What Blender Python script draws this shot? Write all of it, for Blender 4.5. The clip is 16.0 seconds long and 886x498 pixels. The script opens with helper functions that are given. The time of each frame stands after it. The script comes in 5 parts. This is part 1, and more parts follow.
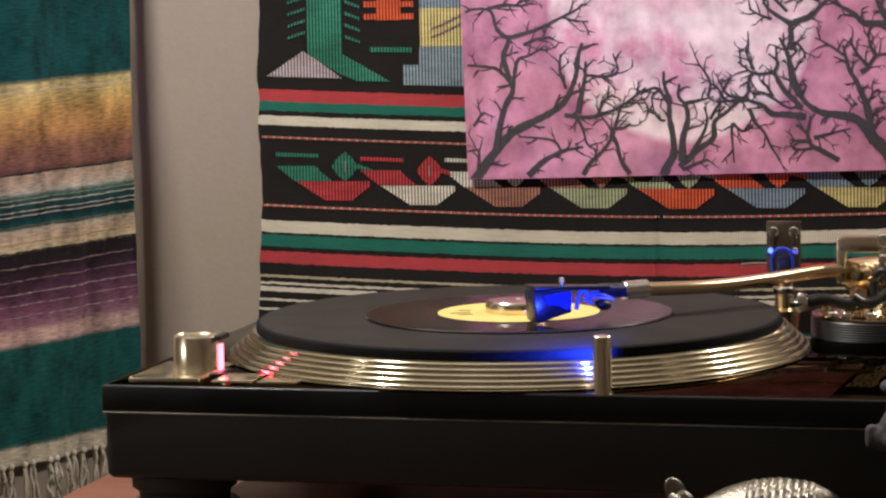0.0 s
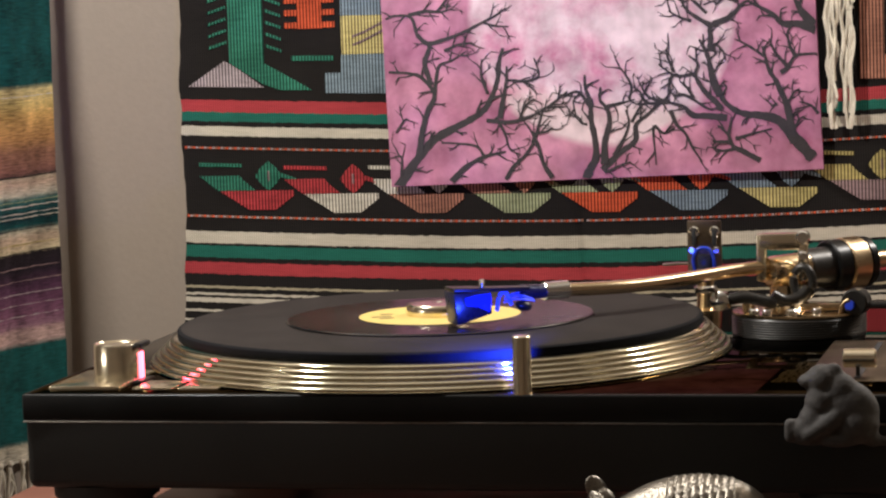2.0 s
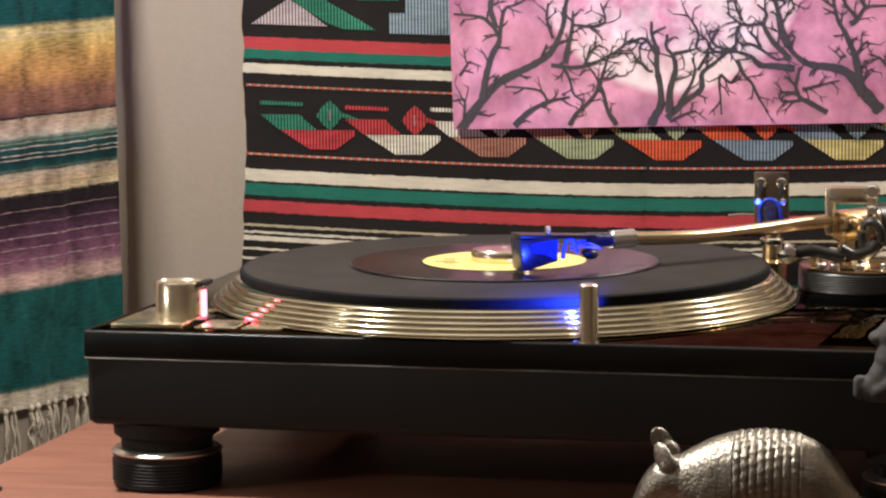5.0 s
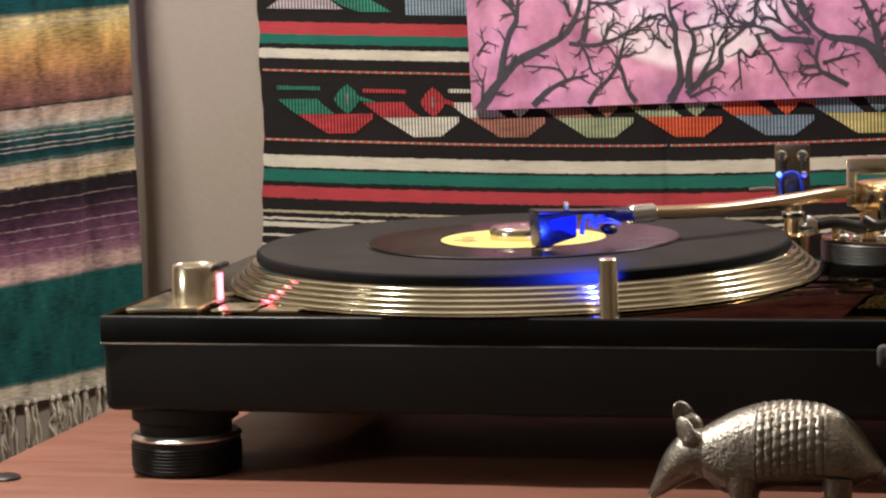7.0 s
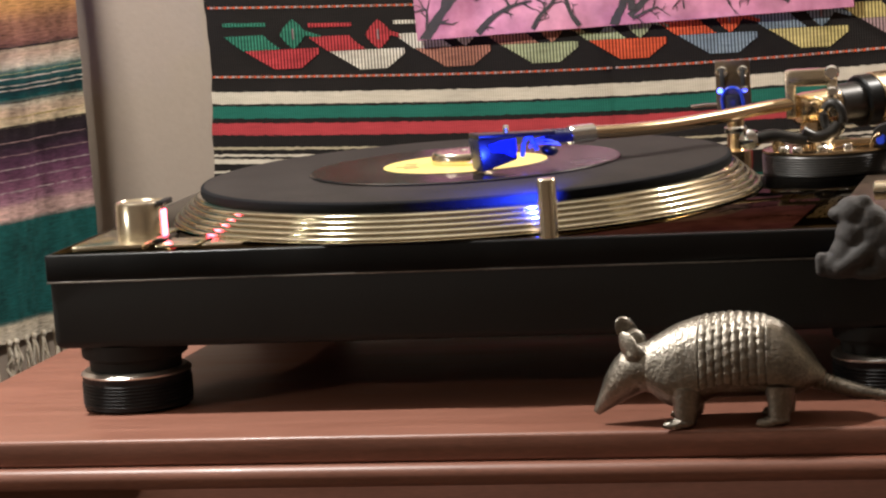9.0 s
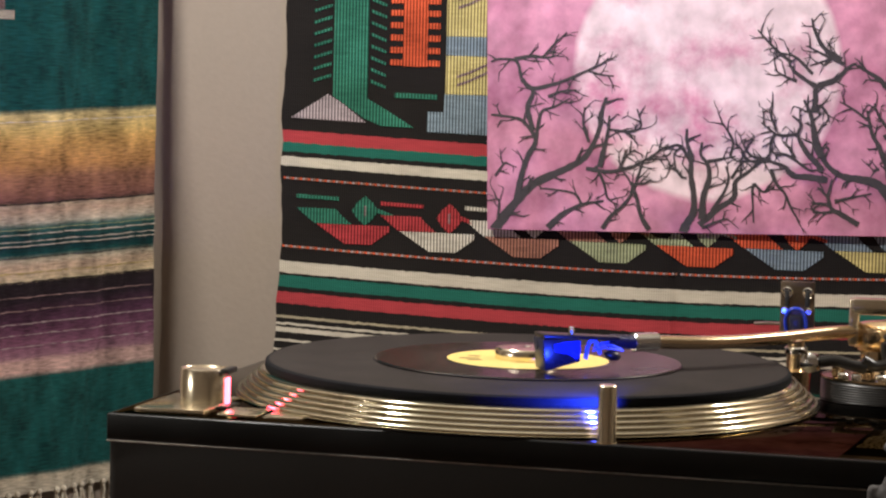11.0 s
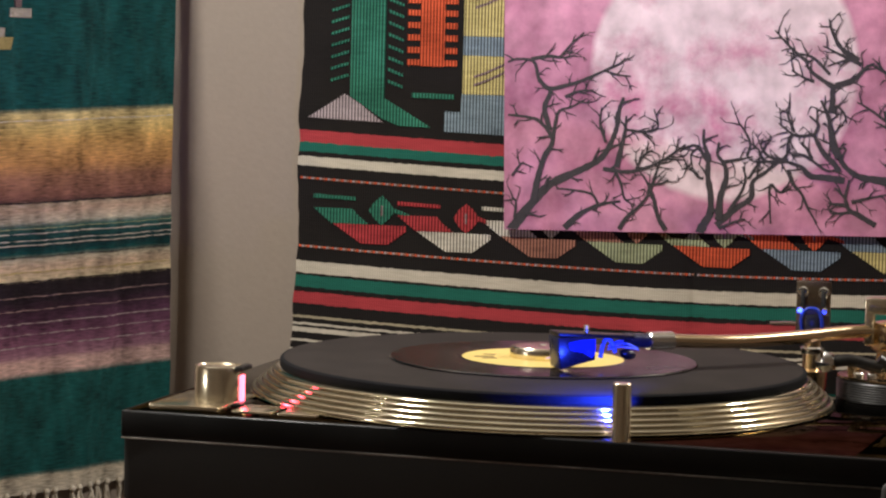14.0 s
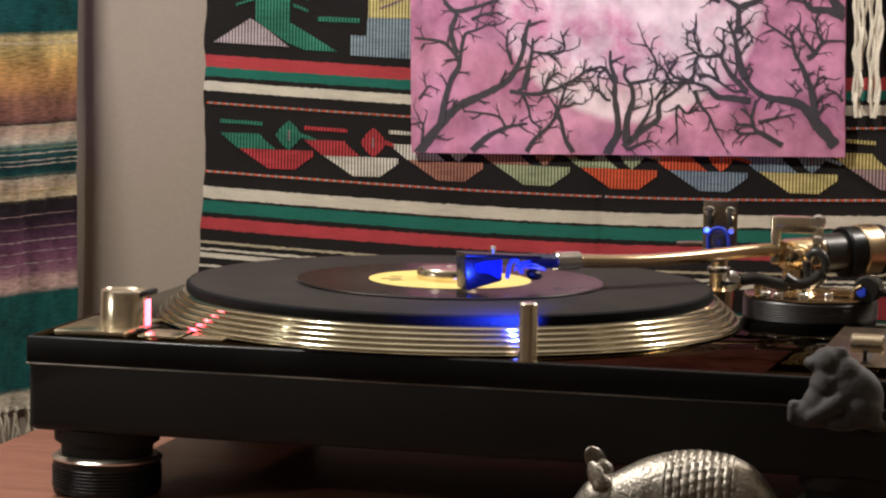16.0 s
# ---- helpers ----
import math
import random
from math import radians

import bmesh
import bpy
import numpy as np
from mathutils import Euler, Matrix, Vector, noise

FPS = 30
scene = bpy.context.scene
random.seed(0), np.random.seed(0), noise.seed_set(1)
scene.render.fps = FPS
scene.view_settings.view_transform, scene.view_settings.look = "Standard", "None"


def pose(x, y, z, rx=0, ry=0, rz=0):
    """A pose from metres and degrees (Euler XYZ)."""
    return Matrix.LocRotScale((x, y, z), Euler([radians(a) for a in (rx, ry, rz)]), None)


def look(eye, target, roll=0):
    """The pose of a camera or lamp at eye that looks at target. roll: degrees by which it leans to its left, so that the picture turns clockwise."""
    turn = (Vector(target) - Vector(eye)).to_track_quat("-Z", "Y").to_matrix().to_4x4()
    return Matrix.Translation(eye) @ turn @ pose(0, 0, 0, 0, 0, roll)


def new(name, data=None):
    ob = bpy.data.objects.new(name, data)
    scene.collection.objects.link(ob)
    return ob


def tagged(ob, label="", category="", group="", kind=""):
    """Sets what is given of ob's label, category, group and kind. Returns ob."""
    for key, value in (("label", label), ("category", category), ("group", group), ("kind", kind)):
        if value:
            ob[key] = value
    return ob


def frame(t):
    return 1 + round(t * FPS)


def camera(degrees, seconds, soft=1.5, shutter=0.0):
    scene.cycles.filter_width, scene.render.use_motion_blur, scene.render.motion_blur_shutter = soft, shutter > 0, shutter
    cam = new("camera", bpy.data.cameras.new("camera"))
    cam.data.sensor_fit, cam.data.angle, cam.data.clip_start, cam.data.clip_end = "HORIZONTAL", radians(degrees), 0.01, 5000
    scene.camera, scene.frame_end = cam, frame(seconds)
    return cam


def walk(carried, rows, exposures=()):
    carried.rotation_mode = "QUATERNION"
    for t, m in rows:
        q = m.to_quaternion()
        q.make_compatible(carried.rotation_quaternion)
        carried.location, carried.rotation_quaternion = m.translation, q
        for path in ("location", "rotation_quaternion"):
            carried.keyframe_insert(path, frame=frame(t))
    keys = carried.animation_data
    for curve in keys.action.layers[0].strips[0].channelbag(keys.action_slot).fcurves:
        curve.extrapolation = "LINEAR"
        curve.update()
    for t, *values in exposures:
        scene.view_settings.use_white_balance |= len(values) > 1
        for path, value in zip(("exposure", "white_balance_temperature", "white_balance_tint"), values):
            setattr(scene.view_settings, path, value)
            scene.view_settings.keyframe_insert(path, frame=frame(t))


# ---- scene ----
cam = camera(16.7, 16.0, soft=2.3)
PATH = [
    (0, (0.5788, -1.5028, 0.3210), (0.0809, 0.4234, 0.1170), -1.03),
    (0.5, (0.5794, -1.5107, 0.3244), (0.0908, 0.4182, 0.1233), -1.16),
    (1, (0.5815, -1.5048, 0.3190), (0.1008, 0.4273, 0.1296), -2.34),
    (1.5, (0.5855, -1.5024, 0.3163), (0.1109, 0.4315, 0.1300), -1.75),
    (2, (0.5912, -1.5015, 0.3126), (0.1305, 0.4351, 0.1195), -1.91),
    (2.5, (0.5991, -1.4985, 0.3039), (0.1536, 0.4399, 0.0940), -2.61),
    (3, (0.5919, -1.4916, 0.3039), (0.1475, 0.4416, 0.0486), -2.87),
    (3.5, (0.5866, -1.4842, 0.3053), (0.1336, 0.4450, 0.0348), -2.15),
    (4, (0.5800, -1.4881, 0.3098), (0.1302, 0.4416, 0.0383), -1.58),
    (4.5, (0.5755, -1.4901, 0.3144), (0.1026, 0.4383, 0.0740), -1.02),
    (5, (0.5735, -1.4907, 0.3135), (0.0876, 0.4355, 0.0821), -0.55),
    (7.5, (0.5786, -1.4731, 0.3012), (0.0584, 0.4432, 0.0617), -2.30),
    (8, (0.5808, -1.4749, 0.3008), (0.0486, 0.4353, 0.0408), -2.75),
    (8.5, (0.5865, -1.4763, 0.2980), (0.0647, 0.4356, 0.0288), -2.95),
    (9, (0.5984, -1.4794, 0.2945), (0.1045, 0.4393, 0.0210), -3.97),
    (9.5, (0.5925, -1.4881, 0.3036), (0.1062, 0.4385, 0.0758), -1.01),
    (10, (0.5842, -1.4965, 0.3108), (0.0937, 0.4341, 0.1306), 1.00),
    (10.2, (0.5864, -1.5018, 0.3129), (0.0852, 0.4280, 0.1559), 1.05),
    (12.3, (0.5923, -1.4999, 0.3076), (0.0535, 0.4182, 0.1326), 1.71),
    (12.5, (0.5927, -1.5006, 0.3077), (0.0535, 0.4175, 0.1342), 1.51),
    (13, (0.5918, -1.5005, 0.3071), (0.0519, 0.4181, 0.1410), 1.48),
    (13.5, (0.5946, -1.5000, 0.3076), (0.0553, 0.4191, 0.1450), 1.53),
    (14, (0.5938, -1.4997, 0.3067), (0.0595, 0.4210, 0.1469), 1.51),
    (14.5, (0.5947, -1.4989, 0.3048), (0.0918, 0.4284, 0.1249), 1.77),
    (15, (0.5977, -1.4974, 0.3023), (0.1081, 0.4326, 0.1148), 1.52),
    (15.5, (0.5978, -1.5001, 0.3042), (0.1167, 0.4312, 0.1072), 1.24),
    (16, (0.5976, -1.4951, 0.3015), (0.1201, 0.4363, 0.0973), 1.10),
]
STOPS = [(0, 0.25), (1.5, 0.25), (2.5, 0.25), (3, 0.48), (3.5, 0.72), (4, 0.75), (4.5, 0.82), (5, 0.72), (7.5, 0.6), (8, 0.6), (9, 0.76), (9.5, 0.9), (10.2, 0.7), (12.3, 0.08), (14, 0.08), (14.5, 0.15), (16, 0.3)]
walk(cam, [(t, look(eye, target, roll)) for t, eye, target, roll in PATH], STOPS)

# ---- light ----
world = bpy.data.worlds.new("world")
world.use_nodes = True
world.node_tree.nodes["Background"].inputs[0].default_value = (0.9, 0.75, 0.6, 1)
world.node_tree.nodes["Background"].inputs[1].default_value = 0.008
scene.world = world


def lamp(name, kind, at, to, watts, colour, size=0.1, spot=60):
    data = bpy.data.lights.new(name, kind)
    data.energy, data.color = watts, colour
    if kind == "AREA":
        data.shape, data.size = "DISK", size
    else:
        data.shadow_soft_size = size
    if kind == "SPOT":
        data.spot_size, data.spot_blend = radians(spot), 0.6
    ob = new(name, data)
    ob.matrix_world = look(at, to)
    return ob


lamp("table_lamp", "POINT", (-0.212, -0.045, 0.74), (0.1, 0.3, 0), 31, (1.0, 0.965, 0.915), 0.022)
lamp("side_lamp", "POINT", (-0.52, -0.43, 0.25), (0, 0, 0), 3.0, (1.0, 0.94, 0.84), 0.006)
lamp("far_lamp", "POINT", (0.80, 0.51, 0.70), (0, 0, 0), 20, (1.0, 0.95, 0.89), 0.04)
lamp("stylus_light_beam", "SPOT", (0.2690, 0.0130, 0.1068), (0.205, 0.070, 0.108), 1.5, (0.02, 0.05, 1.0), 0.002, 130)
lamp("strobe_beam", "SPOT", (0.0565, 0.047, 0.093), (0.10, 0.060, 0.088), 0.012, (1.0, 0.03, 0.10), 0.003, 100)


# ---- materials ----
def node_material(name):
    m = bpy.data.materials.new(name)
    m.use_nodes = True
    nt = m.node_tree
    return m, nt, nt.nodes["Principled BSDF"]


def add_node(nt, kind, **values):
    n = nt.nodes.new(kind)
    for key, v in values.items():
        n.inputs[key].default_value = v
    return n


def coords(nt, kind="Object", scale=(1, 1, 1)):
    tc = nt.nodes.new("ShaderNodeTexCoord")
    mp = nt.nodes.new("ShaderNodeMapping")
    mp.inputs["Scale"].default_value = scale
    nt.links.new(tc.outputs[kind], mp.inputs["Vector"])
    return mp.outputs["Vector"]


def surface(name, colour, rough=0.5, metal=0.0, vary=0.25, big=20.0, fine=400.0, bump=0.1, depth=0.0005, stretch=(1, 1, 1), coat=0.0, rough_vary=0.15):
    """Principled material with variation at two scales in colour, gloss and relief."""
    m, nt, p = node_material(name)
    vec = coords(nt, "Object", stretch)
    n1 = add_node(nt, "ShaderNodeTexNoise", Scale=big, Detail=4.0)
    n2 = add_node(nt, "ShaderNodeTexNoise", Scale=fine, Detail=3.0)
    nt.links.new(vec, n1.inputs["Vector"])
    nt.links.new(vec, n2.inputs["Vector"])
    mix = nt.nodes.new("ShaderNodeMath")
    mix.operation = "ADD"
    nt.links.new(n1.outputs["Fac"], mix.inputs[0])
    nt.links.new(n2.outputs["Fac"], mix.inputs[1])
    ramp = add_node(nt, "ShaderNodeMapRange")
    ramp.inputs["From Min"].default_value, ramp.inputs["From Max"].default_value = 0.6, 1.4
    ramp.inputs["To Min"].default_value, ramp.inputs["To Max"].default_value = 1 - vary, 1 + vary
    nt.links.new(mix.outputs[0], ramp.inputs["Value"])
    col = nt.nodes.new("ShaderNodeMix")
    col.data_type, col.blend_type = "RGBA", "MULTIPLY"
    col.inputs[0].default_value = 1
    col.inputs[6].default_value = (*colour, 1)
    nt.links.new(ramp.outputs[0], col.inputs[7])
    nt.links.new(col.outputs[2], p.inputs["Base Color"])
    rr = add_node(nt, "ShaderNodeMapRange")
    rr.inputs["To Min"].default_value, rr.inputs["To Max"].default_value = max(0.02, rough - rough_vary), min(1, rough + rough_vary)
    nt.links.new(n1.outputs["Fac"], rr.inputs["Value"])
    nt.links.new(rr.outputs[0], p.inputs["Roughness"])
    p.inputs["Metallic"].default_value = metal
    p.inputs["Coat Weight"].default_value = coat
    if bump:
        b = nt.nodes.new("ShaderNodeBump")
        b.inputs["Strength"].default_value, b.inputs["Distance"].default_value = bump, depth
        nt.links.new(n2.outputs["Fac"], b.inputs["Height"])
        nt.links.new(b.outputs["Normal"], p.inputs["Normal"])
    return m


def glow(name, colour, strength):
    m, nt, p = node_material(name)
    p.inputs["Base Color"].default_value = (*colour, 1)
    p.inputs["Emission Color"].default_value = (*colour, 1)
    p.inputs["Emission Strength"].default_value = strength
    return m


def woven(name, stops, low, high, cord=0.0022, axis=0, dotted=(), fuzz=0.22, slub=0.0, rib=0.35, bands=0.0):
    """Cloth: bands along the second UV axis from a list of (height, colour), with ribs of the given pitch and thread noise."""
    m, nt, p = node_material(name)
    tc = nt.nodes.new("ShaderNodeTexCoord")
    sep = nt.nodes.new("ShaderNodeSeparateXYZ")
    nt.links.new(tc.outputs["UV"], sep.inputs[0])
    wob = add_node(nt, "ShaderNodeTexNoise", Scale=260.0, Detail=3.0)
    nt.links.new(tc.outputs["UV"], wob.inputs["Vector"])
    edge = nt.nodes.new("ShaderNodeMath")
    edge.operation = "MULTIPLY_ADD"
    edge.inputs[1].default_value, edge.inputs[2].default_value = 0.0022, -0.0011
    nt.links.new(wob.outputs["Fac"], edge.inputs[0])
    wav = nt.nodes.new("ShaderNodeMath")
    nt.links.new(sep.outputs["Y"], wav.inputs[0])
    nt.links.new(edge.outputs[0], wav.inputs[1])
    rng = add_node(nt, "ShaderNodeMapRange")
    rng.inputs["From Min"].default_value, rng.inputs["From Max"].default_value = low, high
    nt.links.new(wav.outputs[0], rng.inputs["Value"])
    cr = nt.nodes.new("ShaderNodeValToRGB")
    cr.color_ramp.interpolation = "LINEAR" if bands else "CONSTANT"
    e = cr.color_ramp.elements
    rows = [((z - low) / (high - low), c) for z, c in sorted(stops, key=lambda s: s[0])]
    for k, (pos, c) in enumerate(rows):
        el = e[k] if k < 2 else e.new(pos)
        el.position, el.color = pos, (*c, 1)
    nt.links.new(rng.outputs[0], cr.inputs["Fac"])
    colour = cr.outputs["Color"]
    # thread noise, drawn out along the weft
    mp = nt.nodes.new("ShaderNodeMapping")
    mp.inputs["Scale"].default_value = (60, 900, 1)
    nt.links.new(tc.outputs["UV"], mp.inputs["Vector"])
    th = add_node(nt, "ShaderNodeTexNoise", Scale=1.0, Detail=4.0)
    nt.links.new(mp.outputs[0], th.inputs["Vector"])
    th2 = add_node(nt, "ShaderNodeTexNoise", Scale=30.0, Detail=3.0)
    nt.links.new(tc.outputs["UV"], th2.inputs["Vector"])
    both = nt.nodes.new("ShaderNodeMath")
    nt.links.new(th.outputs["Fac"], both.inputs[0])
    nt.links.new(th2.outputs["Fac"], both.inputs[1])
    mr = add_node(nt, "ShaderNodeMapRange")
    mr.inputs["From Min"].default_value, mr.inputs["From Max"].default_value = 0.6, 1.4
    mr.inputs["To Min"].default_value, mr.inputs["To Max"].default_value = 1 - fuzz, 1 + fuzz
    nt.links.new(both.outputs[0], mr.inputs["Value"])
    mul = nt.nodes.new("ShaderNodeMix")
    mul.data_type, mul.blend_type = "RGBA", "MULTIPLY"
    mul.inputs[0].default_value = 1
    nt.links.new(colour, mul.inputs[6])
    nt.links.new(mr.outputs[0], mul.inputs[7])
    colour = mul.outputs[2]
    # ribs
    rb = nt.nodes.new("ShaderNodeMath")
    rb.operation = "MULTIPLY"
    rb.inputs[1].default_value = 2 * math.pi / cord
    nt.links.new(sep.outputs["XYZ"[axis]], rb.inputs[0])
    sn = nt.nodes.new("ShaderNodeMath")
    sn.operation = "SINE"
    nt.links.new(rb.outputs[0], sn.inputs[0])
    if rib:
        rm = add_node(nt, "ShaderNodeMapRange")
        rm.inputs["From Min"].default_value, rm.inputs["From Max"].default_value = -0.6, 0.3
        rm.inputs["To Min"].default_value, rm.inputs["To Max"].default_value = 1 - rib, 1.0
        nt.links.new(sn.outputs[0], rm.inputs["Value"])
        mul2 = nt.nodes.new("ShaderNodeMix")
        mul2.data_type, mul2.blend_type = "RGBA", "MULTIPLY"
        mul2.inputs[0].default_value = 1
        nt.links.new(colour, mul2.inputs[6])
        nt.links.new(rm.outputs[0], mul2.inputs[7])
        colour = mul2.outputs[2]
    nt.links.new(colour, p.inputs["Base Color"])
    hs = nt.nodes.new("ShaderNodeMath")
    hs.operation = "MULTIPLY_ADD"
    hs.inputs[1].default_value = 0.35
    nt.links.new(sn.outputs[0], hs.inputs[0])
    nt.links.new(both.outputs[0], hs.inputs[2])
    b = nt.nodes.new("ShaderNodeBump")
    b.inputs["Strength"].default_value, b.inputs["Distance"].default_value = 0.6, 0.0006
    nt.links.new(hs.outputs[0], b.inputs["Height"])
    nt.links.new(b.outputs["Normal"], p.inputs["Normal"])
    p.inputs["Roughness"].default_value = 0.95
    p.inputs["Specular IOR Level"].default_value = 0.15
    p.inputs["Sheen Weight"].default_value = 0.0
    return m


def painted_sky(name):
    """Watercolour: a pale moon with blotches on mauve clouds."""
    m, nt, p = node_material(name)
    tc = nt.nodes.new("ShaderNodeTexCoord")
    n1 = add_node(nt, "ShaderNodeTexNoise", Scale=16.0, Detail=6.0, Roughness=0.62)
    n2 = add_node(nt, "ShaderNodeTexNoise", Scale=55.0, Detail=5.0)
    n3 = add_node(nt, "ShaderNodeTexNoise", Scale=17.0, Detail=7.0, Roughness=0.66)
    for n in (n1, n2, n3):
        nt.links.new(tc.outputs["Object"], n.inputs["Vector"])
    dist = nt.nodes.new("ShaderNodeVectorMath")
    dist.operation = "DISTANCE"
    mp = nt.nodes.new("ShaderNodeMapping")
    mp.inputs["Scale"].default_value = (1, 0, 1)
    nt.links.new(tc.outputs["Object"], mp.inputs["Vector"])
    nt.links.new(mp.outputs[0], dist.inputs[0])
    dist.inputs[1].default_value = (0.160, 0, 0.118)
    wob = nt.nodes.new("ShaderNodeMath")
    wob.operation = "MULTIPLY_ADD"
    wob.inputs[1].default_value = 0.012
    nt.links.new(n1.outputs["Fac"], wob.inputs[0])
    nt.links.new(dist.outputs["Value"], wob.inputs[2])
    disc = add_node(nt, "ShaderNodeMapRange")
    disc.inputs["From Min"].default_value, disc.inputs["From Max"].default_value = 0.0985, 0.1035
    nt.links.new(wob.outputs[0], disc.inputs["Value"])
    sky = nt.nodes.new("ShaderNodeValToRGB")
    e = sky.color_ramp.elements
    e[0].position, e[0].color = 0.36, (0.27, 0.075, 0.15, 1)
    e[1].position, e[1].color = 0.64, (0.62, 0.27, 0.40, 1)
    nt.links.new(n1.outputs["Fac"], sky.inputs["Fac"])
    moon = nt.nodes.new("ShaderNodeValToRGB")
    e = moon.color_ramp.elements
    e[0].position, e[0].color = 0.36, (0.52, 0.20, 0.31, 1)
    e[1].position, e[1].color = 0.54, (0.72, 0.56, 0.61, 1)
    nt.links.new(n3.outputs["Fac"], moon.inputs["Fac"])
    mix = nt.nodes.new("ShaderNodeMix")
    mix.data_type = "RGBA"
    nt.links.new(disc.outputs[0], mix.inputs[0])
    nt.links.new(moon.outputs["Color"], mix.inputs[6])
    nt.links.new(sky.outputs["Color"], mix.inputs[7])
    mr = add_node(nt, "ShaderNodeMapRange")
    mr.inputs["From Min"].default_value, mr.inputs["From Max"].default_value = 0.3, 0.7
    mr.inputs["To Min"].default_value, mr.inputs["To Max"].default_value = 0.74, 1.20
    nt.links.new(n2.outputs["Fac"], mr.inputs["Value"])
    mul = nt.nodes.new("ShaderNodeMix")
    mul.data_type, mul.blend_type = "RGBA", "MULTIPLY"
    mul.inputs[0].default_value = 1
    nt.links.new(mix.outputs[2], mul.inputs[6])
    nt.links.new(mr.outputs[0], mul.inputs[7])
    nt.links.new(mul.outputs[2], p.inputs["Base Color"])
    p.inputs["Roughness"].default_value = 0.55
    return m


BLACK = (0.013, 0.011, 0.010)
RED, GREEN, CREAM = (0.34, 0.042, 0.048), (0.015, 0.11, 0.08), (0.50, 0.45, 0.36)
M_WALL = surface("painted_wall", (0.27, 0.22, 0.175), 0.85, vary=0.05, big=6, fine=260, bump=0.25, depth=0.0008)
M_CEILING = surface("ceiling_paint", (0.62, 0.58, 0.52), 0.9, vary=0.04, big=5, fine=200, bump=0.2)
M_FLOOR = surface("floor_boards", (0.18, 0.10, 0.06), 0.5, stretch=(1, 8, 1))
M_TABLE = surface("cherry_veneer", (0.20, 0.082, 0.054), 0.42, vary=0.26, big=14, fine=180, bump=0.08, depth=0.0003, stretch=(1, 9, 9), coat=0.05)
M_GLOSS = surface("black_gloss", (0.004, 0.004, 0.004), 0.35, vary=0.15, big=30, fine=900, bump=0.05, depth=0.0002)
M_BODY = surface("black_rubber", (0.013, 0.013, 0.012), 0.65, vary=0.2, big=25, fine=1400, bump=0.25, depth=0.0002)
M_FOOT = surface("black_foot_rubber", (0.014, 0.014, 0.015), 0.45, vary=0.2, big=60, fine=900, bump=0.1, depth=0.0002)
M_GOLD = surface("gold_plate", (0.72, 0.56, 0.36), 0.16, 1.0, vary=0.08, big=40, fine=700, bump=0.03, depth=0.0001, rough_vary=0.06)
M_SATIN = surface("satin_gold", (0.80, 0.71, 0.54), 0.22, 1.0, vary=0.08, big=60, fine=900, bump=0.05, depth=0.0001, rough_vary=0.06)
M_DECK = surface("polished_gold_deck", (0.11, 0.094, 0.08), 0.025, 1.0, vary=0.06, big=30, fine=600, bump=0.01, depth=0.0001, rough_vary=0.012)
for m in (M_BODY, M_GLOSS, M_FOOT):
    m.node_tree.nodes["Principled BSDF"].inputs["Specular IOR Level"].default_value = 0.22
M_PLATTER = surface("machined_platter", (0.76, 0.70, 0.53), 0.10, 1.0, vary=0.10, big=40, fine=900, bump=0.03, depth=0.0001, rough_vary=0.02)
# platter metal darkened to carry the shade between its steps
M_GROOVE = surface("shaded_platter_groove", (0.17, 0.15, 0.105), 0.4, 1.0, vary=0.1, big=40, fine=600)
M_SILVER = surface("bright_metal", (0.78, 0.76, 0.72), 0.14, 1.0, vary=0.05, big=60, fine=800, bump=0.02, depth=0.0001, rough_vary=0.05)
M_MAT = surface("grey_felt", (0.027, 0.0225, 0.0205), 0.95, vary=0.3, big=40, fine=1600, bump=0.5, depth=0.0004)
M_MAT.node_tree.nodes["Principled BSDF"].inputs["Specular IOR Level"].default_value = 0.08
M_MATEDGE = surface("black_felt_edge", (0.010, 0.010, 0.011), 0.95, vary=0.3, big=40, fine=1600, bump=0.5, depth=0.0004)
M_MATEDGE.node_tree.nodes["Principled BSDF"].inputs["Specular IOR Level"].default_value = 0.05
M_VINYL = surface("vinyl", (0.009, 0.006, 0.006), 0.22, vary=0.15, big=20, fine=600, bump=0.02, depth=0.0001)
M_LABEL = surface("paper_label", (0.62, 0.46, 0.14), 0.6, vary=0.1, big=40, fine=500)
M_LABELINK = surface("label_ink", (0.06, 0.04, 0.02), 0.6)
M_CART = surface("dark_cartridge", (0.012, 0.014, 0.03), 0.3, vary=0.2, big=80, fine=600)
# blue base colour that carries the blue light seen on small parts
M_BLUELIT = surface("blue_lit_plastic", (0.02, 0.05, 0.50), 0.25, vary=0.1, big=90, fine=600)
M_BLUEWIRE = surface("wire", (0.25, 0.35, 0.8), 0.4)
M_DARKMETAL = surface("dark_metal", (0.03, 0.028, 0.026), 0.35, 0.6, vary=0.2, big=60, fine=700)
M_DECK.node_tree.nodes["Principled BSDF"].inputs["Specular Tint"].default_value = (0.31, 0.30, 0.285, 1)
M_RING = surface("brushed_ring", (0.80, 0.77, 0.72), 0.38, 1.0, vary=0.06, big=60, fine=800, bump=0.05, depth=0.0001)
M_DARKBRONZE = surface("dull_dark_bronze", (0.15, 0.115, 0.08), 0.35, 1.0, vary=0.2, big=60, fine=600)
# uneven bright metal for the highlight line between slab and base
M_SEAMGLINT = surface("seam_highlight_metal", (0.22, 0.20, 0.18), 0.38, 1.0, vary=0.7, big=26, fine=300, bump=0.1, stretch=(1, 6, 6))
M_BRONZE = surface("brushed_bronze", (0.42, 0.31, 0.19), 0.32, 1.0, vary=0.1, big=50, fine=700)
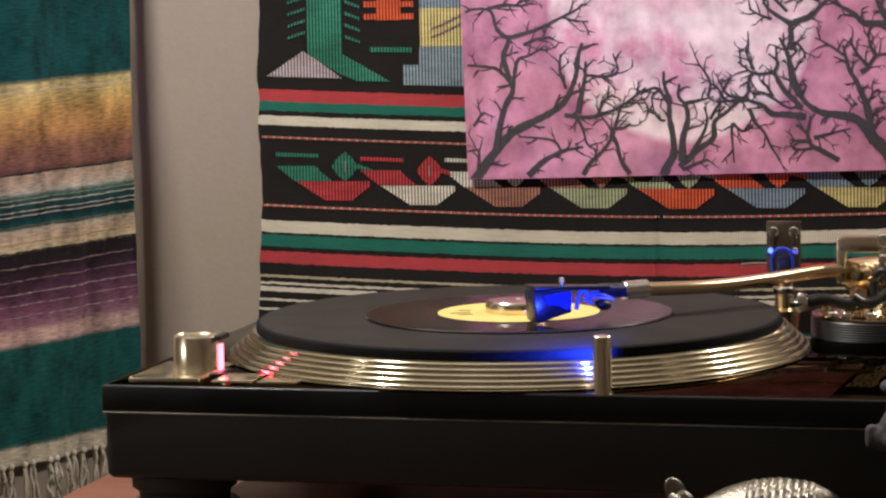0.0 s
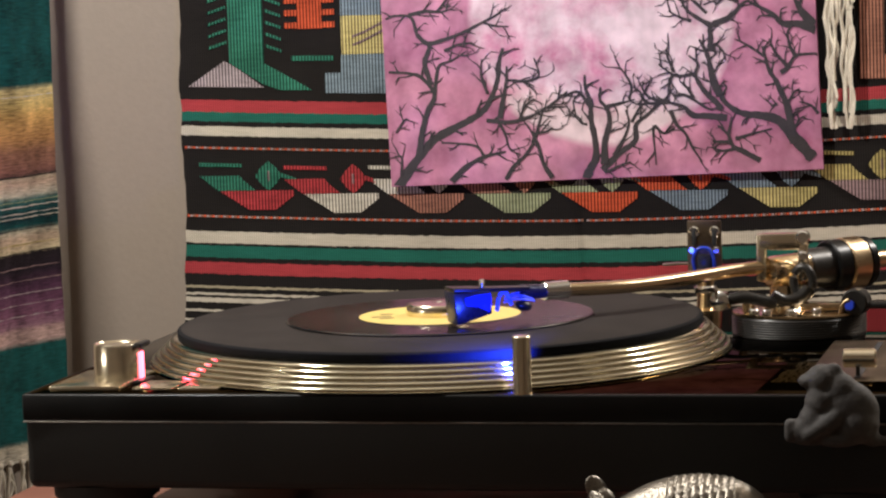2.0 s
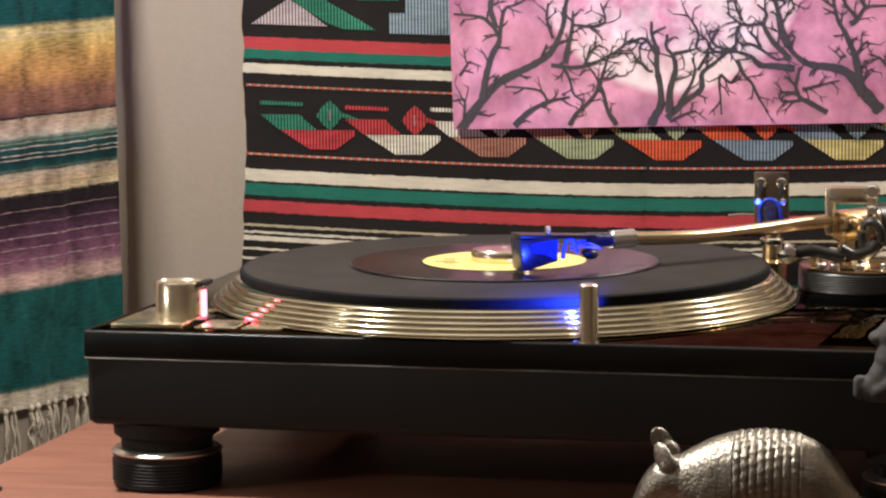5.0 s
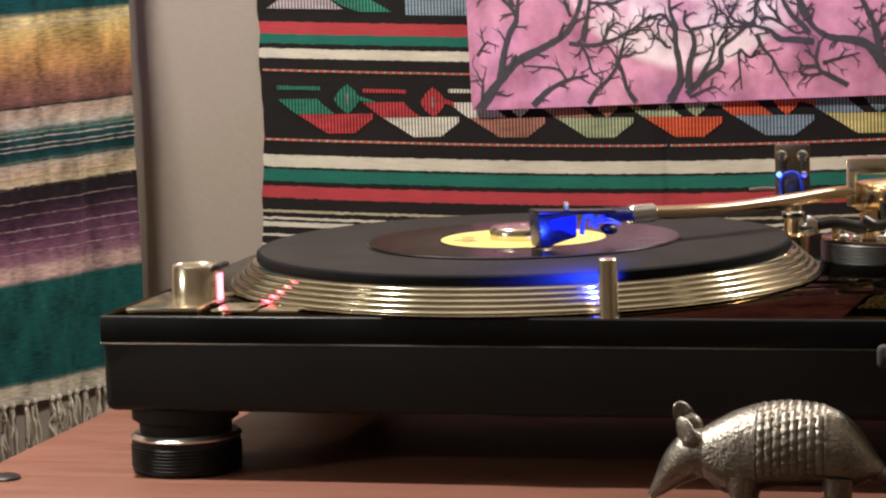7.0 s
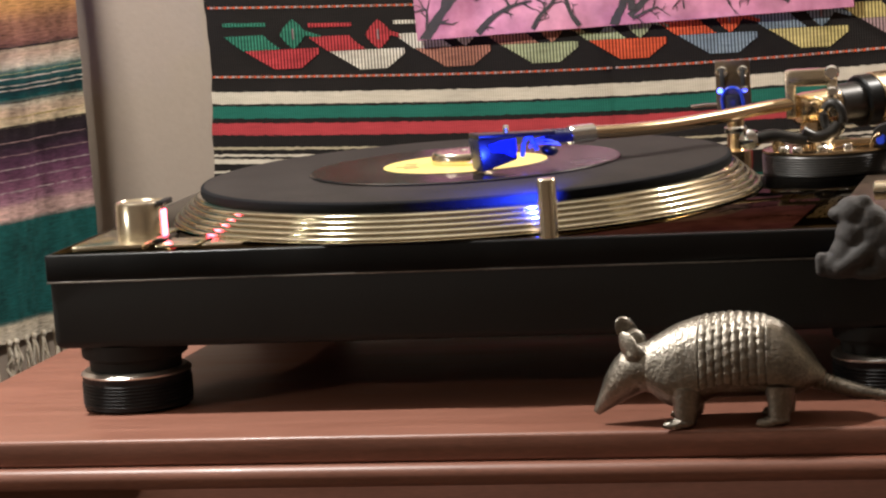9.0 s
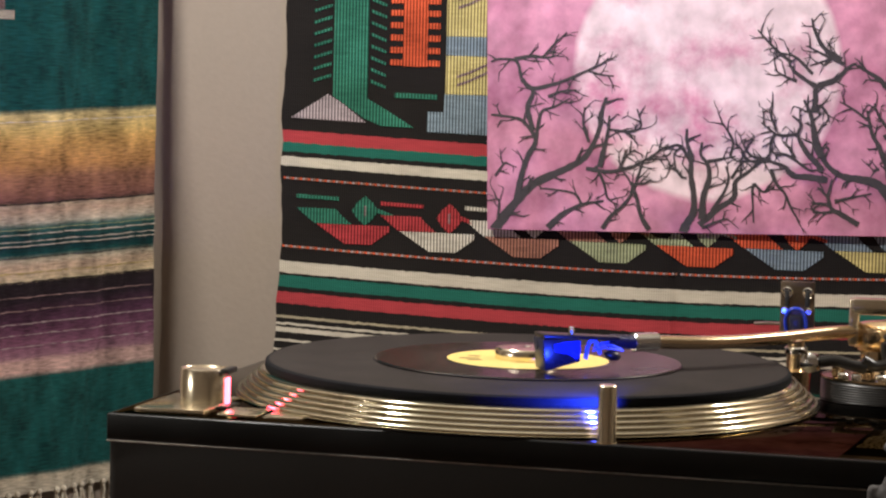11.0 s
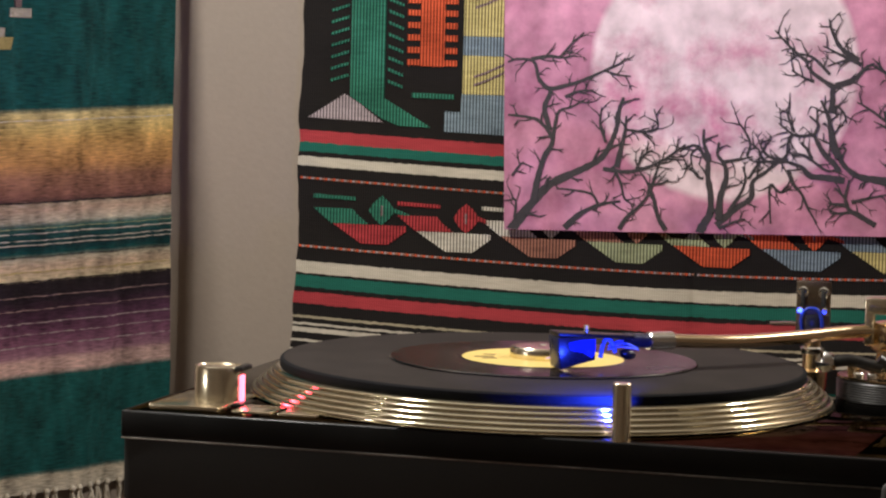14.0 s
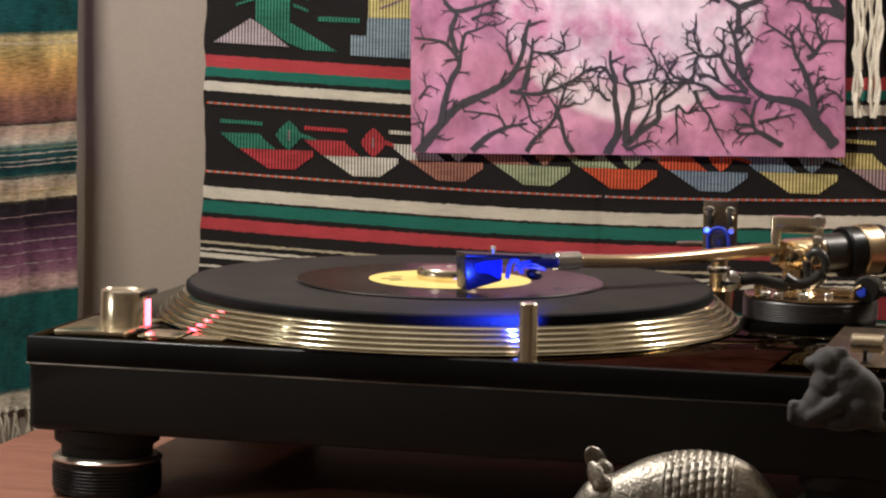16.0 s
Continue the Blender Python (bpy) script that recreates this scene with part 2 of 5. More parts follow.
M_PEWTER = surface("pewter", (0.25, 0.225, 0.19), 0.40, 1.0, vary=0.40, big=80, fine=560, bump=0.6, depth=0.0010)
M_GREY = surface("grey_resin", (0.034, 0.030, 0.028), 0.75, vary=0.3, big=60, fine=380, bump=0.4, depth=0.0008)
M_BONE = surface("pale_glaze", (0.55, 0.47, 0.34), 0.4, vary=0.15, big=30, fine=300)
M_COTTON = surface("cotton_yarn", (0.62, 0.56, 0.45), 0.95, vary=0.25, big=80, fine=900, bump=0.5)
M_PLUG = surface("dark_plug", (0.03, 0.028, 0.025), 0.4, 0.4)
M_INK = surface("dark_paint", (0.028, 0.022, 0.026), 0.6, vary=0.35, big=120, fine=700)
M_REDGLOW = glow("strobe_glow", (1.0, 0.10, 0.16), 6)
M_BLUEGLOW = glow("blue_led", (0.04, 0.08, 1.0), 3)
M_HOLE = surface("hole_dark", (0.01, 0.01, 0.012), 0.6)

RUG_STOPS = [(0.0, BLACK), (0.0505, CREAM), (0.0520, BLACK), (0.0580, CREAM), (0.0595, BLACK), (0.0650, CREAM), (0.0668, BLACK), (0.0700, CREAM), (0.0712, BLACK),
             (0.0750, (0.35, 0.30, 0.2)), (0.0765, BLACK), (0.0860, RED), (0.0945, BLACK), (0.0970, GREEN), (0.1060, BLACK), (0.1085, CREAM), (0.1165, BLACK),
             (0.1960, BLACK), (0.1875, CREAM), (0.1945, BLACK), (0.1970, GREEN), (0.2040, BLACK), (0.2055, RED), (0.2140, BLACK)]
RUG_STOPS = sorted({z: c for z, c in RUG_STOPS if z != 0.1960}.items())
M_RUG = woven("rug_weave", RUG_STOPS, 0.0, 0.45, cord=0.0017, rib=0.15)


def motif_cloth(name, colour):
    return woven(name, [(0.0, colour), (0.4, colour)], 0.0, 0.45, cord=0.0024, rib=0.82, fuzz=0.5)


M_MOTIF = {k: motif_cloth("weft_" + k, c) for k, c in dict(green=(0.035, 0.17, 0.11), red=(0.40, 0.045, 0.05), cream=(0.62, 0.57, 0.47), lavender=(0.38, 0.31, 0.32),
           orange=(0.62, 0.10, 0.04), blue=(0.21, 0.27, 0.31), yellow=(0.60, 0.50, 0.20), brown=(0.34, 0.15, 0.10), sage=(0.33, 0.36, 0.20), mauve=(0.28, 0.19, 0.19), olive=(0.42, 0.34, 0.13), dark=(0.02, 0.018, 0.018)).items()}

TEAL, DKTEAL = (0.008, 0.075, 0.072), (0.006, 0.032, 0.036)
SERAPE_STOPS = [(-0.075, CREAM), (-0.046, CREAM), (-0.034, (0.55, 0.48, 0.36)), (-0.032, TEAL), (0.039, (0.010, 0.085, 0.08)), (0.041, (0.56, 0.38, 0.34)), (0.050, (0.50, 0.33, 0.30)),
                (0.053, (0.27, 0.14, 0.19)), (0.062, (0.20, 0.085, 0.14)), (0.070, (0.15, 0.06, 0.11)), (0.081, (0.085, 0.035, 0.07)), (0.094, (0.022, 0.014, 0.022)), (0.1065, (0.018, 0.013, 0.016)),
                (0.108, (0.60, 0.50, 0.32)), (0.118, (0.54, 0.40, 0.28)), (0.1235, (0.50, 0.46, 0.33)), (0.1255, TEAL), (0.132, DKTEAL), (0.140, (0.012, 0.06, 0.06)), (0.147, (0.04, 0.12, 0.11)), (0.1495, (0.50, 0.46, 0.36)),
                (0.158, (0.50, 0.36, 0.26)), (0.1625, (0.45, 0.36, 0.25)), (0.1635, (0.10, 0.05, 0.045)), (0.168, (0.25, 0.115, 0.085)), (0.181, (0.34, 0.165, 0.10)), (0.191, (0.52, 0.27, 0.10)), (0.207, (0.60, 0.36, 0.12)),
                (0.2155, (0.64, 0.47, 0.17)), (0.2275, (0.66, 0.55, 0.26)), (0.2290, TEAL)]
M_SERAPE = woven("serape_weave", SERAPE_STOPS, -0.08, 0.45, cord=0.0016, rib=0.22, fuzz=0.85, bands=1.0)
M_ART = painted_sky("moon_painting")


# ---- building helpers ----
BASE = {}


def thing(name, at, label, category, group="", kind=""):
    ob = new(name)
    ob.location = at
    BASE[ob.name] = Vector(at)
    return tagged(ob, label, category, group, kind)


def mesh_of(bm, name, smooth=True):
    me = bpy.data.meshes.new(name)
    bmesh.ops.recalc_face_normals(bm, faces=bm.faces)
    bm.to_mesh(me)
    bm.free()
    if smooth:
        me.shade_smooth()
        me.set_sharp_from_angle(angle=radians(38))
    return me


def part(name, bm, material, parent, label="", smooth=True):
    """One mesh object under a thing or a part; its vertices are given in the room's coordinates."""
    at = BASE[parent.name]
    for v in bm.verts:
        v.co -= at
    me = mesh_of(bm, name, smooth)
    me.materials.append(material)
    ob = new(name, me)
    ob.parent = parent
    BASE[ob.name] = at
    return tagged(ob, label)


def solid(name, bm, material, label, category, kind="", at=(0, 0, 0), smooth=True, group=""):
    for v in bm.verts:
        v.co -= Vector(at)
    me = mesh_of(bm, name, smooth)
    me.materials.append(material)
    ob = new(name, me)
    ob.location = at
    BASE[ob.name] = Vector(at)
    return tagged(ob, label, category, group, kind)


def box(x0, x1, y0, y1, z0, z1, bevel=0.0, bm=None, segments=2):
    bm = bm or bmesh.new()
    made = bmesh.ops.create_cube(bm, size=1)["verts"]
    for v in made:
        v.co = Vector((x0 + (v.co.x + 0.5) * (x1 - x0), y0 + (v.co.y + 0.5) * (y1 - y0), z0 + (v.co.z + 0.5) * (z1 - z0)))
    if bevel:
        edges = list({e for v in made for e in v.link_edges})
        bmesh.ops.bevel(bm, geom=edges, offset=bevel, segments=segments, affect="EDGES", profile=0.5)
    return bm


def lathe(profile, at=(0, 0, 0), seg=48, turn=None, bm=None, caps=True):
    """Turns (radius, height) rows round z, then lays the form at the place, turned by a matrix."""
    bm = bm or bmesh.new()
    turn = turn or Matrix()
    rings = []
    for r, h in profile:
        rings.append([bm.verts.new(Vector(at) + turn @ Vector((r * math.cos(2 * math.pi * k / seg), r * math.sin(2 * math.pi * k / seg), h))) for k in range(seg)])
    for a, b in zip(rings, rings[1:]):
        for k in range(seg):
            bm.faces.new((a[k], a[(k + 1) % seg], b[(k + 1) % seg], b[k]))
    if caps:
        bm.faces.new(rings[0][::-1])
        bm.faces.new(rings[-1])
    return bm


def along(d):
    """The turn that lays z along d."""
    return Vector(d).to_track_quat("Z", "Y").to_matrix().to_4x4()


def rod(a, b, r, seg=24, chamfer=0.0, bm=None):
    a, b = Vector(a), Vector(b)
    n = (b - a).length
    c = min(chamfer, r * 0.6, n * 0.3)
    rows = [(r - c, 0), (r, c), (r, n - c), (r - c, n)] if c else [(r, 0), (r, n)]
    return lathe(rows, a, seg, along(b - a), bm)


def tube(points, radii, seg=12, bm=None):
    """A round tube along points that tapers by the radii."""
    bm = bm or bmesh.new()
    pts = [Vector(p) for p in points]
    rings = []
    for i, p in enumerate(pts):
        d = (pts[min(i + 1, len(pts) - 1)] - pts[max(i - 1, 0)]).normalized()
        up = Vector((0, 0, 1)) if abs(d.z) < 0.95 else Vector((1, 0, 0))
        s = d.cross(up).normalized()
        u = s.cross(d)
        r = radii[i] if isinstance(radii, (list, tuple)) else radii
        rings.append([bm.verts.new(p + s * r * math.cos(2 * math.pi * k / seg) + u * r * math.sin(2 * math.pi * k / seg)) for k in range(seg)])
    for a, b in zip(rings, rings[1:]):
        for k in range(seg):
            bm.faces.new((a[k], a[(k + 1) % seg], b[(k + 1) % seg], b[k]))
    bm.faces.new(rings[0][::-1])
    bm.faces.new(rings[-1])
    return bm


def smooth_line(points, steps=8):
    """Catmull-Rom through the points."""
    p = [Vector(q) for q in points]
    p = [2 * p[0] - p[1]] + p + [2 * p[-1] - p[-2]]
    out = []
    for i in range(1, len(p) - 2):
        for k in range(steps):
            t = k / steps
            out.append(0.5 * (2 * p[i] + (p[i + 1] - p[i - 1]) * t + (2 * p[i - 1] - 5 * p[i] + 4 * p[i + 1] - p[i + 2]) * t * t + (3 * p[i] - p[i - 1] - 3 * p[i + 1] + p[i + 2]) * t ** 3))
    return out + [p[-2]]


def ball(at, radii, turn=None, bm=None, seg=24, rings=16):
    bm = bm or bmesh.new()
    made = bmesh.ops.create_uvsphere(bm, u_segments=seg, v_segments=rings, radius=1)["verts"]
    m = Matrix.Translation(at) @ (turn or Matrix()) @ Matrix.Diagonal((*radii, 1))
    for v in made:
        v.co = m @ v.co
    return bm


# ---- the room ----
WALL_Y, SIDE_X = 0.625, -0.212
FLOOR_Z, TOP_Z = -0.75, 1.70


def wall(name, *b):
    return solid(name, box(*b), M_WALL, "plain beige painted plaster wall", "wall", "structure", smooth=False)


wall("wall_north", -0.35, 2.6, WALL_Y, WALL_Y + 0.12, FLOOR_Z, TOP_Z)
wall("wall_west", SIDE_X - 0.12, SIDE_X, 0.245, WALL_Y, FLOOR_Z, TOP_Z)
wall("wall_alcove", -2.2, SIDE_X - 0.12, 0.245, 0.365, FLOOR_Z, TOP_Z)
wall("wall_far_west", -2.32, -2.2, -2.6, 0.365, FLOOR_Z, TOP_Z)
wall("wall_south", -2.32, 2.72, -2.72, -2.6, FLOOR_Z, TOP_Z)
wall("wall_east", 2.6, 2.72, -2.6, WALL_Y + 0.12, FLOOR_Z, TOP_Z)
solid("floor", box(-2.32, 2.72, -2.72, 0.745, FLOOR_Z - 0.1, FLOOR_Z), M_FLOOR, "brown wooden floor", "floor", "structure", smooth=False)
solid("ceiling", box(-2.32, 2.72, -2.72, 0.745, TOP_Z, TOP_Z + 0.1), M_CEILING, "plain painted ceiling", "ceiling", "structure", smooth=False)


# ---- the table ----
def console_table():
    x0, x1, y0, y1 = -0.078, 1.15, -0.062, 0.56
    t = thing("console_table", (0.5, 0.25, FLOOR_Z), "reddish-brown cherry wood console table with a moulded front edge", "table")
    part("tabletop", box(x0, x1, y0, y1, -0.014, 0, 0.0022, segments=3), M_TABLE, t)
    part("edge_moulding", box(x0 - 0.004, x1 + 0.004, y0 - 0.0065, y1, -0.0255, -0.0142, 0.0052, segments=5), M_TABLE, t, "rounded lower edge moulding")
    part("apron", box(x0 + 0.02, x1 - 0.02, y0 + 0.014, y1 - 0.02, -0.16, -0.0257, 0.002), M_TABLE, t)
    for lx in (x0 + 0.03, x1 - 0.09):
        for ly in (y0 + 0.03, y1 - 0.09):
            part("leg", box(lx, lx + 0.06, ly, ly + 0.06, FLOOR_Z, -0.1602, 0.004), M_TABLE, t)
    return t


console_table()
solid("furniture_plug", lathe([(0.0078, 0.0002), (0.0082, 0.0012), (0.0066, 0.0024), (0.0012, 0.0026)], (-0.0545, -0.006, 0), 32), M_PLUG, "small dark round plug set in the wooden tabletop", "plug")

# ---- the turntable ----
ZD = 0.0868
PX, PY = 0.1925, 0.1615
WIDE, DEEP = 0.474, 0.362


def turntable():
    t = thing("turntable", (WIDE / 2, DEEP / 2, 0), "black direct-drive turntable with gold-plated deck and platter, playing a small record", "turntable")
    part("top_slab", box(0, WIDE, 0, DEEP, 0.0730, ZD + 0.0004, 0.0012, segments=3), M_GLOSS, t, "glossy black upper slab")
    body = box(0.0006, WIDE - 0.0006, 0.0006, DEEP - 0.0006, 0.0362, 0.0724)
    low = [e for e in body.edges if max(v.co.z for v in e.verts) < 0.04]
    upright = [e for e in body.edges if abs(e.verts[0].co.z - e.verts[1].co.z) > 0.01]
    bmesh.ops.bevel(body, geom=low + upright, offset=0.0050, segments=5, affect="EDGES", profile=0.5)
    part("base", body, M_BODY, t, "black rubber-clad base")
    # strip added to draw the highlight along the edge of the split
    part("seam_highlight", box(0.0002, WIDE - 0.0002, -0.0004, DEEP - 0.0002, 0.0721, 0.0729, 0.0003), M_SEAMGLINT, t, "thin bright strip added for the highlight along the split")
    part("deck_plate", box(0.0030, WIDE - 0.0030, 0.0030, DEEP - 0.0030, ZD - 0.0022, ZD + 0.0008, 0.0003), M_DECK, t, "mirror-polished gold deck plate")
    for fx in (0.035, WIDE - 0.035):
        for fy in (0.031, DEEP - 0.035):
            foot = part("foot", lathe([(0.0272, 0.0002), (0.0292, 0.0016)] + [(0.0298 if k % 2 else 0.0290, 0.0030 + 0.0009 * k) for k in range(15)] + [(0.0292, 0.0185), (0.0270, 0.0188)], (fx, fy, 0), 72), M_FOOT, t, "ribbed black rubber foot")
            part("foot_ring", lathe([(0.0225, 0.0186), (0.0298, 0.0188), (0.0299, 0.0196), (0.0276, 0.0214), (0.0225, 0.0212)], (fx, fy, 0), 72), M_RING, foot, "thin bright metal ring")
            part("foot_neck", lathe([(0.0245, 0.0210), (0.0250, 0.0265), (0.0285, 0.0290), (0.0290, 0.0364)], (fx, fy, 0), 56), M_BODY, foot)
    # platter with its machined steps
    prof = [(0.02, ZD + 0.0012), (0.1650, ZD + 0.0012), (0.1660, ZD + 0.0018)]
    dark = []
    r, z = 0.1660, ZD + 0.0022
    for k in range(5):
        for q in range(6):
            a = math.pi * (q / 5 - 0.5)
            prof.append((r - 0.0007 - 0.0014 * (q / 5) + 0.0007 * math.cos(a), z + 0.00102 * (1 + math.sin(a))))
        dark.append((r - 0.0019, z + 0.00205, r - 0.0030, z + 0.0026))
        r, z = r - 0.0029, z + 0.0026
    prof += [(0.1512, z - 0.0001), (0.1500, z + 0.0006), (0.02, z + 0.0006)]
    top = z + 0.0006
    platter = part("platter", lathe(prof, (PX, PY, 0), 160), M_PLATTER, t, "stepped gold-toned metal platter")
    # bands in the gaps, with the recess shade in their colour
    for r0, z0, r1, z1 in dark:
        part("groove_band", lathe([(r0 + 0.0004, z0), (r0 - 0.0004, z0 + 0.0003), (r1 + 0.0006, z1 - 0.0004), (r1 - 0.0012, z1), (r0 - 0.006, z0)], (PX, PY, 0), 128, caps=False), M_GROOVE, platter, "recess between the platter's steps, its shade put into the colour")
    mat = part("slipmat", lathe([(0.01, top), (0.1470, top), (0.1476, 0.1072), (0.1470, 0.1076), (0.01, 0.1076)], (PX, PY, 0), 128), M_MAT, t, "dark grey felt slipmat")
    part("mat_rim", lathe([(0.1474, top), (0.1492, top), (0.1496, top + 0.0006), (0.1494, 0.1064), (0.1484, 0.1073), (0.1474, 0.1074)], (PX, PY, 0), 128, caps=False), M_MATEDGE, mat, "thick black rubber rim")
    part("spindle", rod((PX, PY, 0.1076), (PX, PY, 0.1172), 0.0030, 24, 0.001), M_SILVER, t)
    # switch plate, strobe knob and buttons
    part("switch_plate", box(0.011, 0.0505, 0.0125, 0.075, ZD, ZD + 0.0030, 0.0005), M_SATIN, t, "satin gold switch plate")
    knob = part("strobe_knob", lathe([(0.0134, ZD + 0.0030), (0.0134, 0.1078), (0.0128, 0.1086), (0.0122, 0.1086), (0.0118, 0.1080)], (0.0385, 0.047, 0), 64), M_SATIN, t, "satin gold strobe knob")
    part("strobe_window", box(0.0512, 0.0530, 0.0440, 0.0490, 0.0895, 0.1040, 0.0005), M_REDGLOW, knob, "glowing red strobe window")
    part("knob_cap", box(0.0500, 0.0545, 0.0395, 0.0560, 0.1062, 0.1092, 0.0008), M_DARKMETAL, knob, "dark strobe cap")
    part("window_holder", box(0.0500, 0.0565, 0.036, 0.056, ZD, 0.0894, 0.0008), M_DARKMETAL, knob)
    for bx in (0.0575, 0.0832):
        part("start_button" if bx < 0.07 else "speed_button", box(bx, bx + 0.0222, 0.0140, 0.0420, ZD, ZD + 0.0019, 0.0005), M_SATIN, t, "flat gold push button")
    part("button_screw", rod((0.1085, 0.022, ZD), (0.1085, 0.022, ZD + 0.0022), 0.0016, 16), M_DARKMETAL, t)
    # pop-up stylus light
    post = part("stylus_light", rod((0.2722, 0.0060, ZD), (0.2722, 0.0060, 0.1172), 0.0049, 40, 0.0006), M_SATIN, t, "round gold pop-up stylus light")
    part("light_window", ball((0.2705, 0.0104, 0.1100), (0.0016, 0.0010, 0.0020), bm=None, seg=16, rings=10), M_BLUEGLOW, post, "blue light window")
    part("light_socket", lathe([(0.0056, ZD), (0.0056, ZD + 0.0008), (0.0050, ZD + 0.0010)], (0.2722, 0.0061, 0), 40), M_GOLD, post)
    # pitch control
    part("pitch_plate", box(0.412, 0.464, 0.045, 0.205, ZD, ZD + 0.0012, 0.0004), M_DARKBRONZE, t, "brushed dark bronze pitch control plate")
    part("pitch_slot", box(0.4375, 0.4405, 0.055, 0.195, ZD + 0.0012, ZD + 0.0016), M_HOLE, t)
    part("pitch_fader", rod((0.4315, 0.062, 0.0975), (0.4485, 0.062, 0.0975), 0.0050, 32, 0.0006), M_SATIN, t, "ribbed gold pitch fader knob")
    part("fader_stem", box(0.4380, 0.4400, 0.060, 0.064, ZD + 0.0012, 0.0935), M_DARKMETAL, t)
    for k in range(9):
        part("pitch_light", box(0.4030 - 0.0006 * (k % 2), 0.4042 + 0.0010 * (k % 2), 0.088 + 0.0116 * k, 0.0895 + 0.0116 * k, ZD, ZD + 0.0004), M_BLUEGLOW, t, "small blue scale light")
    return t


turntable()


def small_record():
    t = thing("record", (PX, PY, 0.1077), "small black vinyl single with a yellow label on the slipmat", "record")
    rows = [(0.020, 0.1077), (0.0870, 0.1077), (0.0876, 0.1084), (0.0868, 0.1091)]
    for k in range(22):
        rows += [(0.0850 - 0.0016 * k, 0.10895), (0.0842 - 0.0016 * k, 0.10905)]
    rows += [(0.0480, 0.1086), (0.0470, 0.1092), (0.020, 0.1092)]
    part("disc", lathe(rows, (PX, PY, 0), 128), M_VINYL, t, "grooved black vinyl")
    part("label", lathe([(0.019, 0.1092), (0.0462, 0.1092), (0.0460, 0.1094), (0.019, 0.1094)], (PX, PY, 0), 96), M_LABEL, t, "yellow paper label with dark bars of print")
    ink = bmesh.new()
    for k, (a, w) in enumerate(((200, 0.016), (214, 0.012), (180, 0.010))):
        m = pose(PX, PY, 0, 0, 0, a)
        b = box(0.028, 0.028 + w * 0.7, -0.0015, 0.0015, 0.1094, 0.10955)
        for v in b.verts:
            v.co = m @ v.co
        me = bpy.data.meshes.new("bar")
        b.to_mesh(me)
        b.free()
        ink.from_mesh(me)
        bpy.data.meshes.remove(me)
    part("print", ink, M_LABELINK, t, "dark bars of print")
    return t


small_record()
adapter = thing("record_adapter", (PX, PY, 0.1094), "satin gold centre adapter standing in the small record", "record adapter")
part("body", lathe([(0.0186, 0.1094), (0.0190, 0.1100), (0.0188, 0.1148), (0.0178, 0.1160), (0.0120, 0.1166), (0.0040, 0.1167)], (PX, PY, 0), 72), M_SATIN, adapter)


